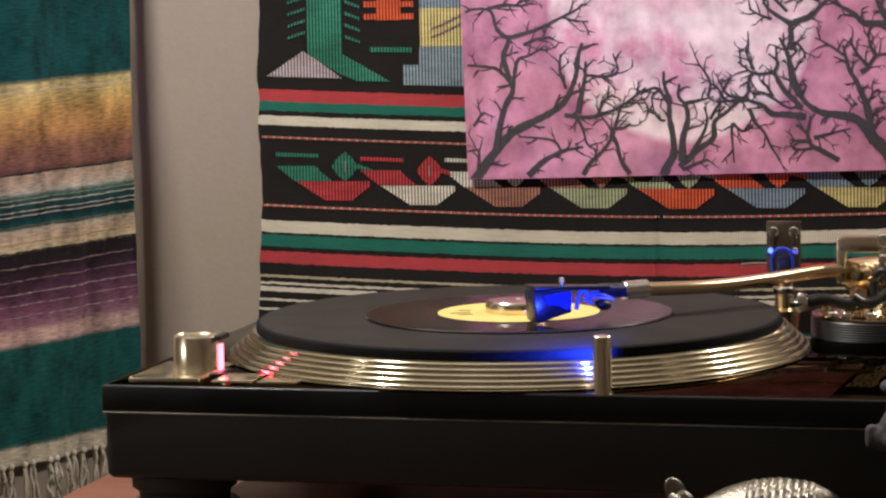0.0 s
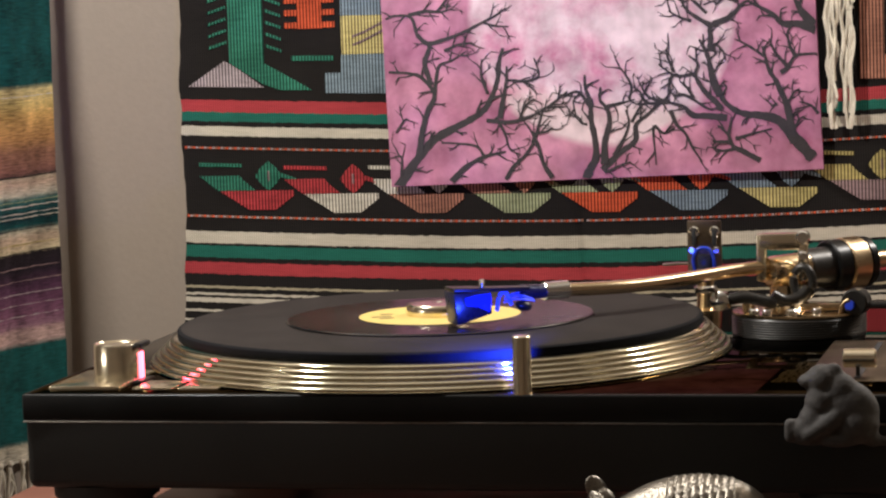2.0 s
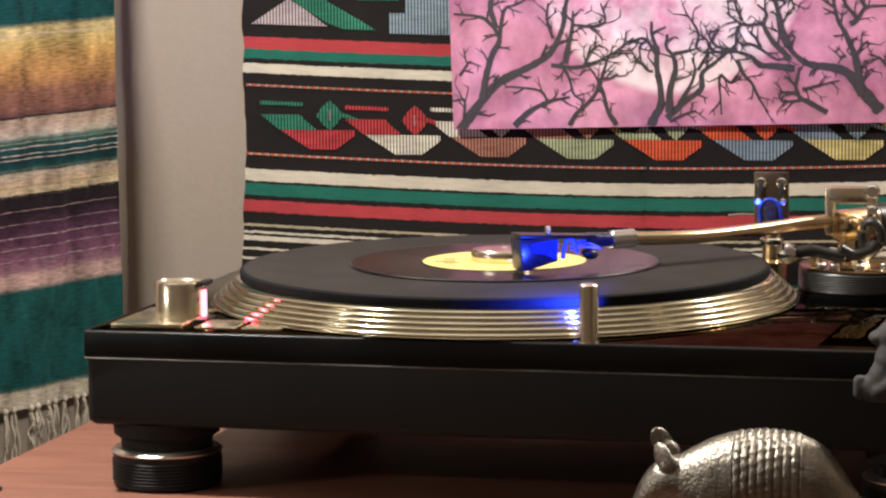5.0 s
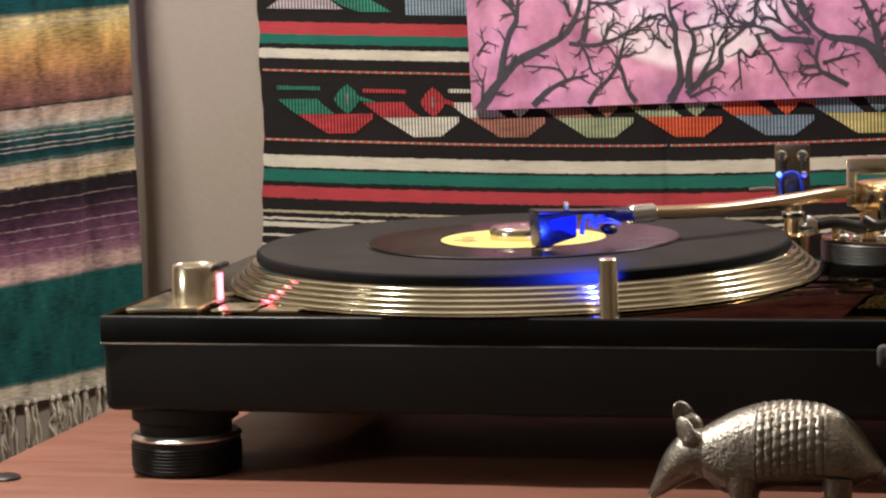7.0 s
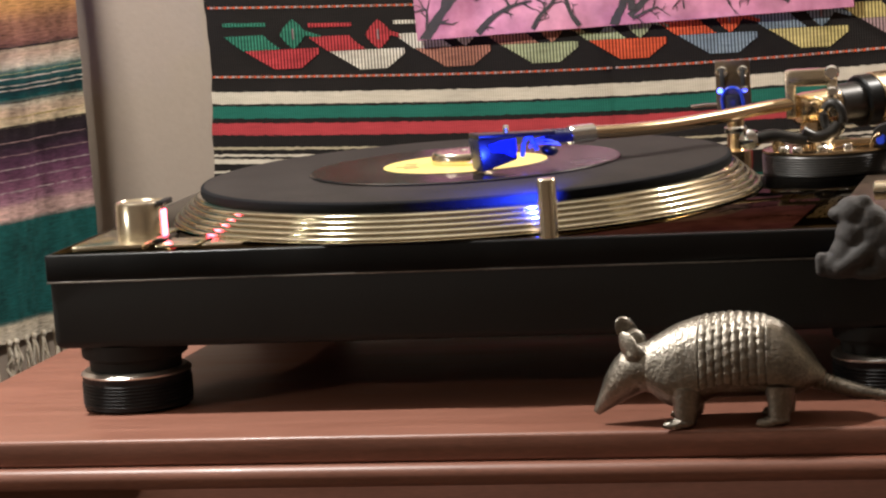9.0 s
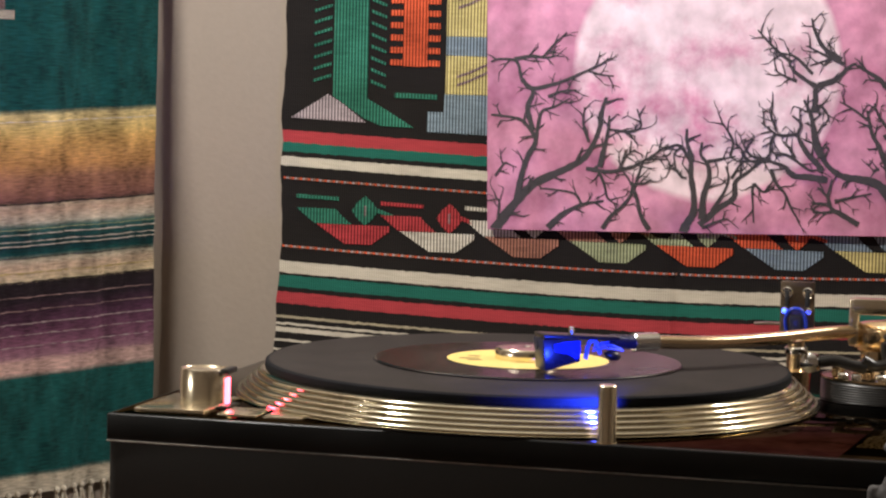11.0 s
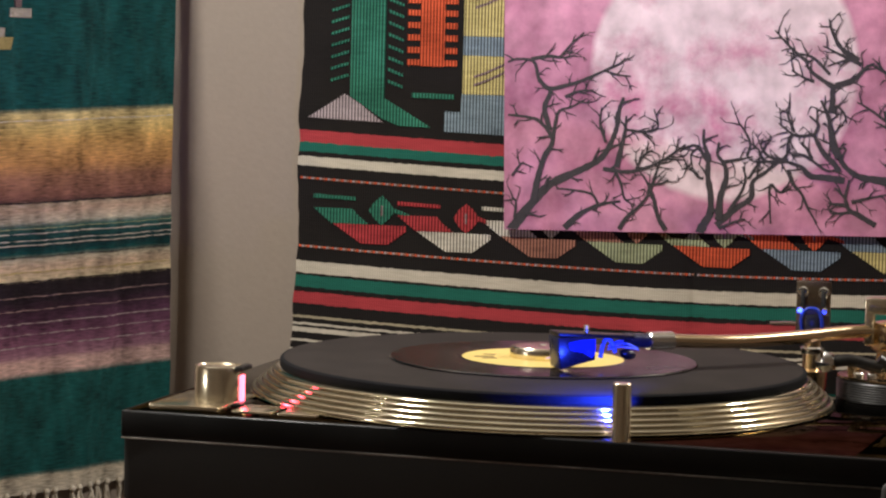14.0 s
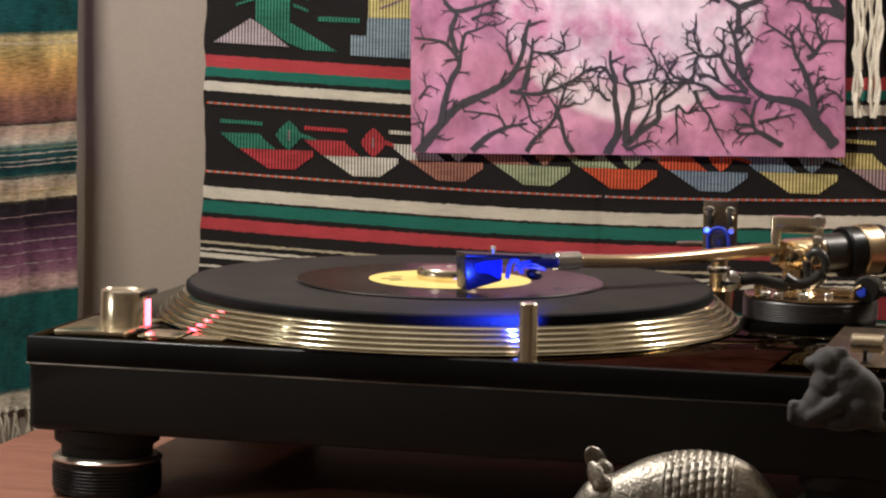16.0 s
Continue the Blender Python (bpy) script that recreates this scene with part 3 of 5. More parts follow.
def tonearm():
    t = thing("tonearm", (0.384, 0.266, ZD), "gold tonearm with counterweight, its blue cartridge resting on the record", "tonearm")
    cx, cy = 0.387, 0.250
    base = part("arm_base", lathe([(0.0385, ZD), (0.0390, ZD + 0.001)] + [(0.0392 if k % 2 else 0.0386, ZD + 0.0015 + 0.0007 * k) for k in range(15)] + [(0.0384, 0.0985), (0.0200, 0.0990)], (cx, cy, 0), 96), M_DARKMETAL, t, "knurled black height ring")
    part("base_plate", lathe([(0.0378, 0.0988), (0.0388, 0.0995), (0.0386, 0.1006), (0.0340, 0.1012), (0.0100, 0.1014)], (cx, cy, 0), 80), M_GOLD, base, "gold plate")
    part("pillar", lathe([(0.0145, 0.1012), (0.0125, 0.1040), (0.0092, 0.1080), (0.0088, 0.1140), (0.0110, 0.1155)], (0.378, 0.260, 0), 40), M_GOLD, t)
    d = Vector((0.74, 0.66, 0.03)).normalized()
    # gimbal: a round bearing housing hung in a gold frame
    pivot = Vector((0.3790, 0.2640, 0.1220))
    part("pivot_block", lathe([(0.0060, -0.0145), (0.0088, -0.0135), (0.0094, -0.0100), (0.0094, 0.0080), (0.0104, 0.0084), (0.0104, 0.0120), (0.0092, 0.0126)], pivot, 48, along(d)), M_GOLD, t, "round gold pivot housing")
    yoke = box(0.3625, 0.3685, 0.2500, 0.2560, 0.1165, 0.1448, 0.0016)
    box(0.3868, 0.3928, 0.2500, 0.2560, 0.1165, 0.1440, 0.0016, bm=yoke)
    box(0.3640, 0.3900, 0.2496, 0.2562, 0.1352, 0.1452, 0.0018, bm=yoke)
    part("yoke", yoke, M_SATIN, t, "gold bearing yoke")
    for z in (0.1428, 0.1318):
        part("bearing_screw", rod((0.3905, 0.2510, z), (0.3905, 0.2455, z), 0.0042 if z > 0.14 else 0.0032, 24, 0.0010), M_SILVER, t)
    ring_bm = bmesh.new()
    tube([Vector((0.3905, 0.2440, 0.1170)) + Vector((0.0058 * math.cos(q * math.pi / 10), -0.002 * math.cos(q * math.pi / 10), 0.0088 * math.sin(q * math.pi / 10))) for q in range(21)], 0.0026, 12, ring_bm)
    part("anti_skate_dial", ring_bm, M_DARKMETAL, t, "black anti-skate ring")
    part("lift_bridge", tube(smooth_line([(0.350, 0.227, 0.1092), (0.358, 0.228, 0.1102), (0.368, 0.230, 0.1080), (0.376, 0.232, 0.1062)]), 0.0036, 12), M_DARKMETAL, t, "dark arm lift")
    part("bridge_link", tube(smooth_line([(0.374, 0.232, 0.1110), (0.381, 0.234, 0.1075), (0.389, 0.238, 0.1090), (0.393, 0.242, 0.1130)]), 0.0034, 12), M_DARKMETAL, t, "dark curved lift link")
    part("lift_knob", lathe([(0.0030, -0.004), (0.0056, -0.003), (0.0058, 0.003), (0.0034, 0.0044)], (0.3450, 0.2260, 0.1085), 32, along((-0.3, -1, 0.1))), M_SILVER, t, "bright round lift knob")
    part("lift_post", rod((0.3600, 0.2300, 0.1010), (0.3600, 0.2300, 0.1075), 0.0036, 20, 0.0008), M_GOLD, t)
    part("lift_cylinder", lathe([(0.0062, 0.1012), (0.0062, 0.1040), (0.0046, 0.1050), (0.0046, 0.1085), (0.0038, 0.1092)], (0.3745, 0.2360, 0), 32), M_GOLD, t)
    part("lever_bar", box(0.3900, 0.4180, 0.2300, 0.2350, 0.1018, 0.1062, 0.0012), M_GOLD, t, "flat gold lever bar")
    part("cue_lever", tube(smooth_line([(0.4130, 0.2300, 0.1015), (0.4150, 0.2290, 0.1060), (0.4190, 0.2280, 0.1085)]), 0.0016, 12), M_GOLD, t)
    part("anti_skate_knob", rod((0.4210, 0.2290, 0.1065), (0.4230, 0.2410, 0.1065), 0.0078, 36, 0.0010), M_DARKMETAL, t, "round dark knob with a blue glint")
    # small disc that paints the blue glint on the knob's front
    part("knob_cap", rod((0.4186, 0.2270, 0.1052), (0.4190, 0.2296, 0.1052), 0.0030, 20, 0.0006), M_BLUELIT, t, "small cap coloured as the knob's blue glint")
    part("lever_shaft", rod((0.4240, 0.2330, 0.1050), (0.4480, 0.2300, 0.1052), 0.0024, 20), M_DARKMETAL, t)
    part("lever_tip", rod((0.4410, 0.2310, 0.1050), (0.4480, 0.2300, 0.1052), 0.0042, 20, 0.001), M_BRONZE, t)
    for sx, sy, sr in ((0.364, 0.224, 0.0034), (0.372, 0.2200, 0.0030), (0.386, 0.222, 0.0036), (0.400, 0.226, 0.0030)):
        part("base_screw", lathe([(sr, 0.1012), (sr, 0.1032), (sr * 0.8, 0.1040)], (sx, sy, 0), 20), M_SILVER, t)
    # arm tube
    path = smooth_line([(0.2650, 0.1545, 0.1237), (0.285, 0.171, 0.1226), (0.305, 0.191, 0.1221), (0.330, 0.219, 0.1230), (0.352, 0.2420, 0.1246), (0.371, 0.258, 0.1250)], 10)
    part("arm_tube", tube(path, 0.0039, 20), M_GOLD, t, "slender gold arm tube")
    p0 = Vector((0.3860, 0.2705, 0.1215))

    def ring(name, a, b, r, mat, label=""):
        return part(name, rod(p0 + d * a, p0 + d * b, r, 56, 0.0010), mat, t, label)

    ring("rear_stub", 0.000, 0.066, 0.0052, M_BRONZE)
    ring("weight_neck", 0.002, 0.0205, 0.0118, M_DARKMETAL, "dull bronze collar")
    ring("weight_front_ring", 0.0190, 0.0290, 0.0152, M_GLOSS, "glossy black weight dial")
    ring("counterweight", 0.0292, 0.042, 0.0158, M_BRONZE, "bronze counterweight")
    ring("weight_rear_ring", 0.0422, 0.048, 0.0150, M_GLOSS)
    # headshell and cartridge
    part("collet", rod((0.2560, 0.1460, 0.1238), (0.2680, 0.1565, 0.1238), 0.0052, 32, 0.0006), M_SILVER, t, "bright locking collet")
    shell = box(-0.0160, 0.0300, -0.0085, 0.0085, -0.0008, 0.0014, 0.0006)
    m = Matrix.Translation((0.2240, 0.1195, 0.1290)) @ pose(0, 0, 0, 0, 0, 32)
    for v in shell.verts:
        v.co.y *= 1.0 if v.co.x < 0.012 else 0.55
        v.co.z -= 0.05 * (v.co.x + 0.016)
        v.co = m @ v.co
    headshell = part("headshell", shell, M_DARKMETAL, t, "dark metal headshell")
    part("shell_neck", rod((0.2440, 0.1350, 0.1250), (0.2580, 0.1475, 0.1238), 0.0040, 24, 0.0008), M_CART, headshell)
    body = box(-0.0165, 0.0058, -0.0085, 0.0085, -0.0190, -0.0012, 0.0010)
    for v in body.verts:
        if v.co.z < -0.010 and v.co.x > 0:
            v.co.z += 0.0048
        if v.co.z < -0.010 and v.co.x < -0.01:
            v.co.x += 0.0016
        v.co = m @ v.co
    cartridge = part("cartridge", body, M_CART, t, "dark faceted cartridge lit blue")
    # the blue-lit area of the dark cartridge front, painted as a blue facet
    facet = bmesh.new()
    rim = [(-0.0105, -0.0042), (-0.0040, -0.0028), (0.0052, -0.0022), (0.0054, -0.0090), (0.0036, -0.0128), (-0.0020, -0.0098), (-0.0092, -0.0086)]
    near = [facet.verts.new(m @ Vector((x, -0.0093, z))) for x, z in rim]
    back = [facet.verts.new(m @ Vector((x, -0.0080, z))) for x, z in rim]
    facet.faces.new(near)
    facet.faces.new(back[::-1])
    for k in range(len(rim)):
        facet.faces.new((near[k], near[(k + 1) % len(rim)], back[(k + 1) % len(rim)], back[k]))
    part("blue_lit_face", facet, M_BLUELIT, cartridge, "cartridge front with blue light painted on as a facet", smooth=False)
    part("stylus", tube([m @ Vector((-0.012, 0, -0.0180)), m @ Vector((-0.013, 0, -0.0196))], [0.0010, 0.0004], 8), M_SILVER, cartridge)
    part("wire_guide", tube(smooth_line([(0.2330, 0.1290, 0.1150), (0.2345, 0.1295, 0.1235), (0.2380, 0.1300, 0.1254), (0.2410, 0.1310, 0.1180)]), 0.0013, 10), M_BLUEWIRE, cartridge, "clear guide tinted blue")
    for k, (a, c) in enumerate(((0.000, 0.0), (0.0024, 0.0012), (-0.0016, -0.0016))):
        pts = [(0.2370, 0.1300 + a, 0.1215 + c), (0.2430, 0.1310 + a, 0.1232 + c), (0.2480, 0.1335 + a, 0.1228 + c), (0.2525, 0.1390, 0.1195)]
        part("lead_wire", tube(smooth_line(pts), 0.0006, 8), M_BLUEWIRE, cartridge, "thin coloured lead wire")
    part("connector", ball((0.2470, 0.1345, 0.1172), (0.0052, 0.0036, 0.0030), pose(0, 0, 0, 0, 12, 40), None, 20, 12), M_DARKMETAL, cartridge, "dark connector under the shell")
    for px, py in ((0.001, -0.0055), (0.005, 0.0060)):
        q = m @ Vector((px, py, 0.0004))
        part("mounting_screw", rod(q, q + Vector((0, 0, 0.0036)), 0.0017, 16, 0.0005), M_SILVER, cartridge)
    return t


tonearm()


def spare_headshell():
    x, y = 0.3200, 0.3345
    t = thing("spare_headshell", (x, y, ZD), "spare bright metal headshell standing upright in its holder on the deck", "headshell")
    plate = box(x - 0.0105, x + 0.0105, y - 0.0012, y + 0.0012, 0.1120, 0.1455, 0.0006)
    part("plate", plate, M_DARKBRONZE, t, "thin slotted plate")
    for sx in (-0.0063, 0.0063):
        part("slot_rim", lathe([(0.0030, 0), (0.0036, 0.0006), (0.0030, 0.0012), (0.0018, 0.0010)], (x + sx, y - 0.0012, 0.1385), 28, along((0, -1, 0))), M_SILVER, t)
        part("slot", box(x + sx - 0.0014, x + sx + 0.0014, y - 0.0026, y - 0.0012, 0.1300, 0.1400, 0.0004), M_HOLE, t)
        part("screw", rod((x + sx * 1.2, y - 0.0012, 0.1275), (x + sx * 1.2, y - 0.0046, 0.1275), 0.0021, 20, 0.0005), M_SILVER, t, "bright screw")
    yoke = tube(smooth_line([(x - 0.0060, y - 0.003, 0.1150), (x - 0.0064, y - 0.005, 0.1230), (x - 0.0030, y - 0.006, 0.1285), (x + 0.0030, y - 0.006, 0.1285), (x + 0.0058, y - 0.005, 0.1230), (x + 0.0060, y - 0.003, 0.1150)]), 0.0011, 12)
    # clear loop: the blue light on it is in its base colour
    part("bracket", yoke, M_BLUELIT, t, "clear bracket with blue light put into its colour")
    part("cartridge", box(x - 0.0040, x + 0.0044, y - 0.0060, y - 0.0012, 0.1135, 0.1250, 0.0010), M_CART, t, "small dark cartridge")
    part("finger_lift", tube([(x - 0.010, y, 0.1190), (x - 0.018, y - 0.002, 0.1192), (x - 0.026, y - 0.003, 0.1186)], 0.0009, 8), M_SILVER, t)
    part("holder", lathe([(0.0095, ZD), (0.0095, 0.0905), (0.0060, 0.0920), (0.0052, 0.1060), (0.0058, 0.1125)], (x, y, 0), 32), M_GOLD, t, "gold holder post")
    part("collar", lathe([(0.0066, 0.1010), (0.0070, 0.1016), (0.0070, 0.1046), (0.0064, 0.1052)], (x, y, 0), 32), M_SILVER, t)
    return t


spare_headshell()


# ---- the ornaments ----
def armadillo():
    """Cast armadillo: shell turned along its back with raised bands and beads, head, ears, legs and tail in one mesh."""
    bm = bmesh.new()
    n, seg = 190, 112

    def ease(t, rows):
        for (a, u), (b, v) in zip(rows, rows[1:]):
            if t <= b:
                f = (t - a) / (b - a)
                return u + (v - u) * f
        return rows[-1][1]

    tops = ((0, 0.0438), (0.16, 0.0520), (0.30, 0.0560), (0.47, 0.0578), (0.65, 0.0563), (0.79, 0.0507), (0.895, 0.0405), (0.98, 0.0275), (1, 0.0240))
    lows = ((0, 0.0170), (0.10, 0.0085), (0.26, 0.0075), (0.37, 0.0125), (0.85, 0.0130), (1, 0.0205))
    wides = ((0, 0.0140), (0.15, 0.0190), (0.50, 0.0215), (0.80, 0.0190), (0.93, 0.0120), (1, 0.0030))
    rings = []
    for i in range(n + 1):
        t = i / n
        x = -0.0400 + 0.0847 * t
        up, low, wide = [sum(ease(t + o, rows) for o in (-0.04, -0.02, 0, 0.02, 0.04)) / 5 for rows in (tops, lows, wides)]
        mid = low + 0.40 * (up - low)
        ph = (t - 0.31) / 0.38 * 8
        inside = 0 < ph < 8
        ring = []
        for k in range(seg):
            a = 2 * math.pi * k / seg
            s, c = math.sin(a), math.cos(a)
            f = 1.0
            if s > -0.45:
                if inside:
                    f += 0.006 - 0.030 * math.exp(-((ph - round(ph)) / 0.17) ** 2) + 0.011 * math.sin(k * math.pi / 2 + 1.6 * round(ph - 0.5))
                else:
                    f += 0.006 * noise.noise(Vector((t * 30, a * 6.5, 3.0))) + 0.009 * noise.noise(Vector((t * 95, a * 17, 8.0)))
            else:
                f -= 0.05
            h = (up - mid) if s > 0 else (mid - low)
            ring.append(bm.verts.new((x, wide * math.copysign(abs(c) ** 0.9, c) * f, mid + h * s * f)))
        rings.append(ring)
    for a, b in zip(rings, rings[1:]):
        for k in range(seg):
            bm.faces.new((a[k], a[(k + 1) % seg], b[(k + 1) % seg], b[k]))
    bm.faces.new(rings[0][::-1])
    bm.faces.new(rings[-1])
    # head and snout
    line = smooth_line([(-0.0320, 0, 0.0310), (-0.0390, 0, 0.0300), (-0.0465, 0, 0.0280), (-0.0540, 0, 0.0215), (-0.0600, 0, 0.0145), (-0.0668, 0, 0.0066)], 8)
    girth = ((0, 0.0125), (8, 0.0134), (16, 0.0126), (24, 0.0092), (32, 0.0058), (40, 0.0020))
    tube(line, [ease(k, girth) for k in range(len(line))], 24, bm)
    for side in (-1, 1):
        ball((-0.0525, side * 0.0088, 0.0250), (0.0020, 0.0016, 0.0017), bm=bm, seg=10, rings=8)
        ball((-0.0512, side * 0.0080, 0.0278), (0.0042, 0.0022, 0.0012), pose(0, 0, 0, 0, 30, 0), bm, 10, 8)
        ex, ez = (-0.0478, 0.0420) if side < 0 else (-0.0508, 0.0475)
        ball((ex, side * 0.0085, ez), (0.0054, 0.0018, 0.0090), pose(0, 0, 0, 0, -30, side * 34), bm, 18, 12)
        ball((ex + 0.0034, side * 0.0078, ez - 0.0052), (0.0058, 0.0040, 0.0072), pose(0, 0, 0, 0, -26, 0), bm, 14, 10)
        # legs and toes
        for lx, lean, r in ((-0.0205, -0.001, 0.0085), (0.0240, -0.001, 0.0075)):
            tube([(lx, side * 0.012, 0.0200), (lx + lean * 0.5, side * 0.0130, 0.0110), (lx + lean, side * 0.0138, 0.0042)], [r, r * 0.78, 0.0052], 14, bm)
            for toe in range(4):
                ball((lx + lean - 0.0062, side * 0.0140 + (toe - 1.5) * 0.0025, 0.0019), (0.0050, 0.0012, 0.0019), None, bm, 10, 8)
            ball((lx + lean - 0.001, side * 0.0140, 0.0032), (0.0062, 0.0052, 0.0032), None, bm, 12, 8)
    pts = smooth_line([(0.036, 0, 0.0225), (0.046, -0.001, 0.0190), (0.060, -0.003, 0.0150), (0.080, -0.005, 0.0105), (0.108, -0.005, 0.0040)], 10)
    tube(pts, [(0.0052 - 0.0036 * k / 40) * (1.0 + 0.12 * (k % 2)) for k in range(41)], 14, bm)
    ob = solid("armadillo_figurine", bm, M_PEWTER, "cast pewter armadillo figurine standing on the table before the turntable", "figurine")
    ob.matrix_world = pose(0.3695, -0.0430, 0.0, 0, 0, 2) @ Matrix.Diagonal((1.015, 1, 0.94, 1))
    return ob


armadillo()



def tail_stand():
    """Low bright metal plate with short pins, lying under the tip of the tail."""
    t = thing("metal_stand", (0.47, -0.050, 0), "small bright metal stand with short pins on the table", "stand")
    bm = bmesh.new()
    rows = [(0.442, 0.0006), (0.450, 0.0050), (0.462, 0.0072), (0.485, 0.0080), (0.505, 0.0070)]
    for lift in (0.0002, 0.0014):
        for side in (-1, 1):
            for x, w in rows:
                bm.verts.new((x, -0.050 + side * w, lift))
    bm.verts.ensure_lookup_table()
    v, n = bm.verts, len(rows)
    for k in range(n - 1):
        for a, b in ((0, n), (n, 3 * n), (3 * n, 2 * n), (2 * n, 0)):
            bm.faces.new((v[a + k], v[a + k + 1], v[b + k + 1], v[b + k]))
    bm.faces.new((v[0], v[n], v[3 * n], v[2 * n]))
    bm.faces.new((v[n - 1], v[2 * n - 1], v[4 * n - 1], v[3 * n - 1]))
    part("plate", bm, M_SILVER, t, smooth=False)
    for k in range(6):
        part("pin", rod((0.4520 + 0.0085 * k, -0.0535, 0.0014), (0.4530 + 0.0085 * k, -0.0530, 0.0040), 0.0008, 10), M_SILVER, t)
    return t


tail_stand()


def grey_creature():
    """A lumpy grey resin animal that clings to the turntable's front edge."""
    bm = bmesh.new()
    # round back and haunch
    ball((0.4395, -0.0120, 0.0820), (0.0175, 0.0105, 0.0150), pose(0, 0, 0, 0, 24, 0), bm)
    ball((0.4445, -0.0125, 0.0755), (0.0120, 0.0110, 0.0110), None, bm)
    ball((0.4360, -0.0125, 0.0905), (0.0105, 0.0088, 0.0105), None, bm)
    # head with brow, muzzle and ear
    ball((0.4285, -0.0125, 0.0968), (0.0088, 0.0085, 0.0080), None, bm)
    ball((0.4210, -0.0130, 0.0962), (0.0048, 0.0055, 0.0036), pose(0, 0, 0, 0, 14, 0), bm)
    ball((0.4340, -0.0130, 0.1015), (0.0048, 0.0034, 0.0040), None, bm, 14, 10)
    # chest, arm and paw
    tube(smooth_line([(0.4300, -0.0135, 0.0900), (0.4265, -0.0140, 0.0820), (0.4215, -0.0150, 0.0745), (0.4150, -0.0155, 0.0700)]), [0.0088] * 8 + [0.0074] * 8 + [0.0062] * 8 + [0.0048], 16, bm)
    tube(smooth_line([(0.4370, -0.0190, 0.0800), (0.4290, -0.0205, 0.0745), (0.4200, -0.0190, 0.0690)]), [0.0050] * 8 + [0.0042] * 8 + [0.0036], 14, bm)
    box(0.4095, 0.4150, -0.0205, -0.0110, 0.0660, 0.0778, 0.0022, bm)
    ball((0.4220, -0.0150, 0.0682), (0.0110, 0.0062, 0.0040), None, bm)
    ball((0.4360, -0.0145, 0.0675), (0.0120, 0.0075, 0.0042), None, bm)
    tube(smooth_line([(0.4470, -0.0130, 0.0690), (0.4560, -0.0120, 0.0664), (0.4660, -0.0115, 0.0656)]), [0.0040] * 8 + [0.0026] * 8 + [0.0014], 12, bm)
    ball((0.4420, -0.0040, 0.0830), (0.0120, 0.0042, 0.0110), None, bm)
    ob = solid("clinging_creature", bm, M_GREY, "grey resin animal figurine clinging to the front of the turntable", "figurine", at=(0.4385, -0.0125, 0.065))
    rm = ob.modifiers.new("remesh", "REMESH")
    rm.mode, rm.voxel_size, rm.use_smooth_shade = "VOXEL", 0.0011, True
    sm = ob.modifiers.new("smooth", "SMOOTH")
    sm.iterations = 6
    return ob


grey_creature()
solid("pale_vase", lathe([(0.020, 0.0), (0.0255, 0.004), (0.0275, 0.030), (0.0285, 0.060), (0.0290, 0.086), (0.0262, 0.102), (0.0215, 0.112), (0.0195, 0.120), (0.0180, 0.119)], (0.5050, -0.0080, 0), 64), M_BONE, "pale glazed ceramic vase beside the turntable", "vase")


# ---- the woven hangings ----
def sag(x):
    return -0.0075 * math.sin(math.pi * min(1, max(0, (x + 0.105) / 0.56)))


RUG_Y = 0.6130


def rug_face(x, z):
    return RUG_Y + 0.0016 * math.sin(x * 19 + 0.6) + 0.0003 * math.sin(x * 47 + z * 11) + 0.0034 * math.exp(-((x - 0.192) / 0.0035) ** 2)


def with_uv(bm, fn):
    lay = bm.loops.layers.uv.new("UVMap")
    for f in bm.faces:
        for l in f.loops:
            l[lay].uv = fn(l.vert.co)
    return bm


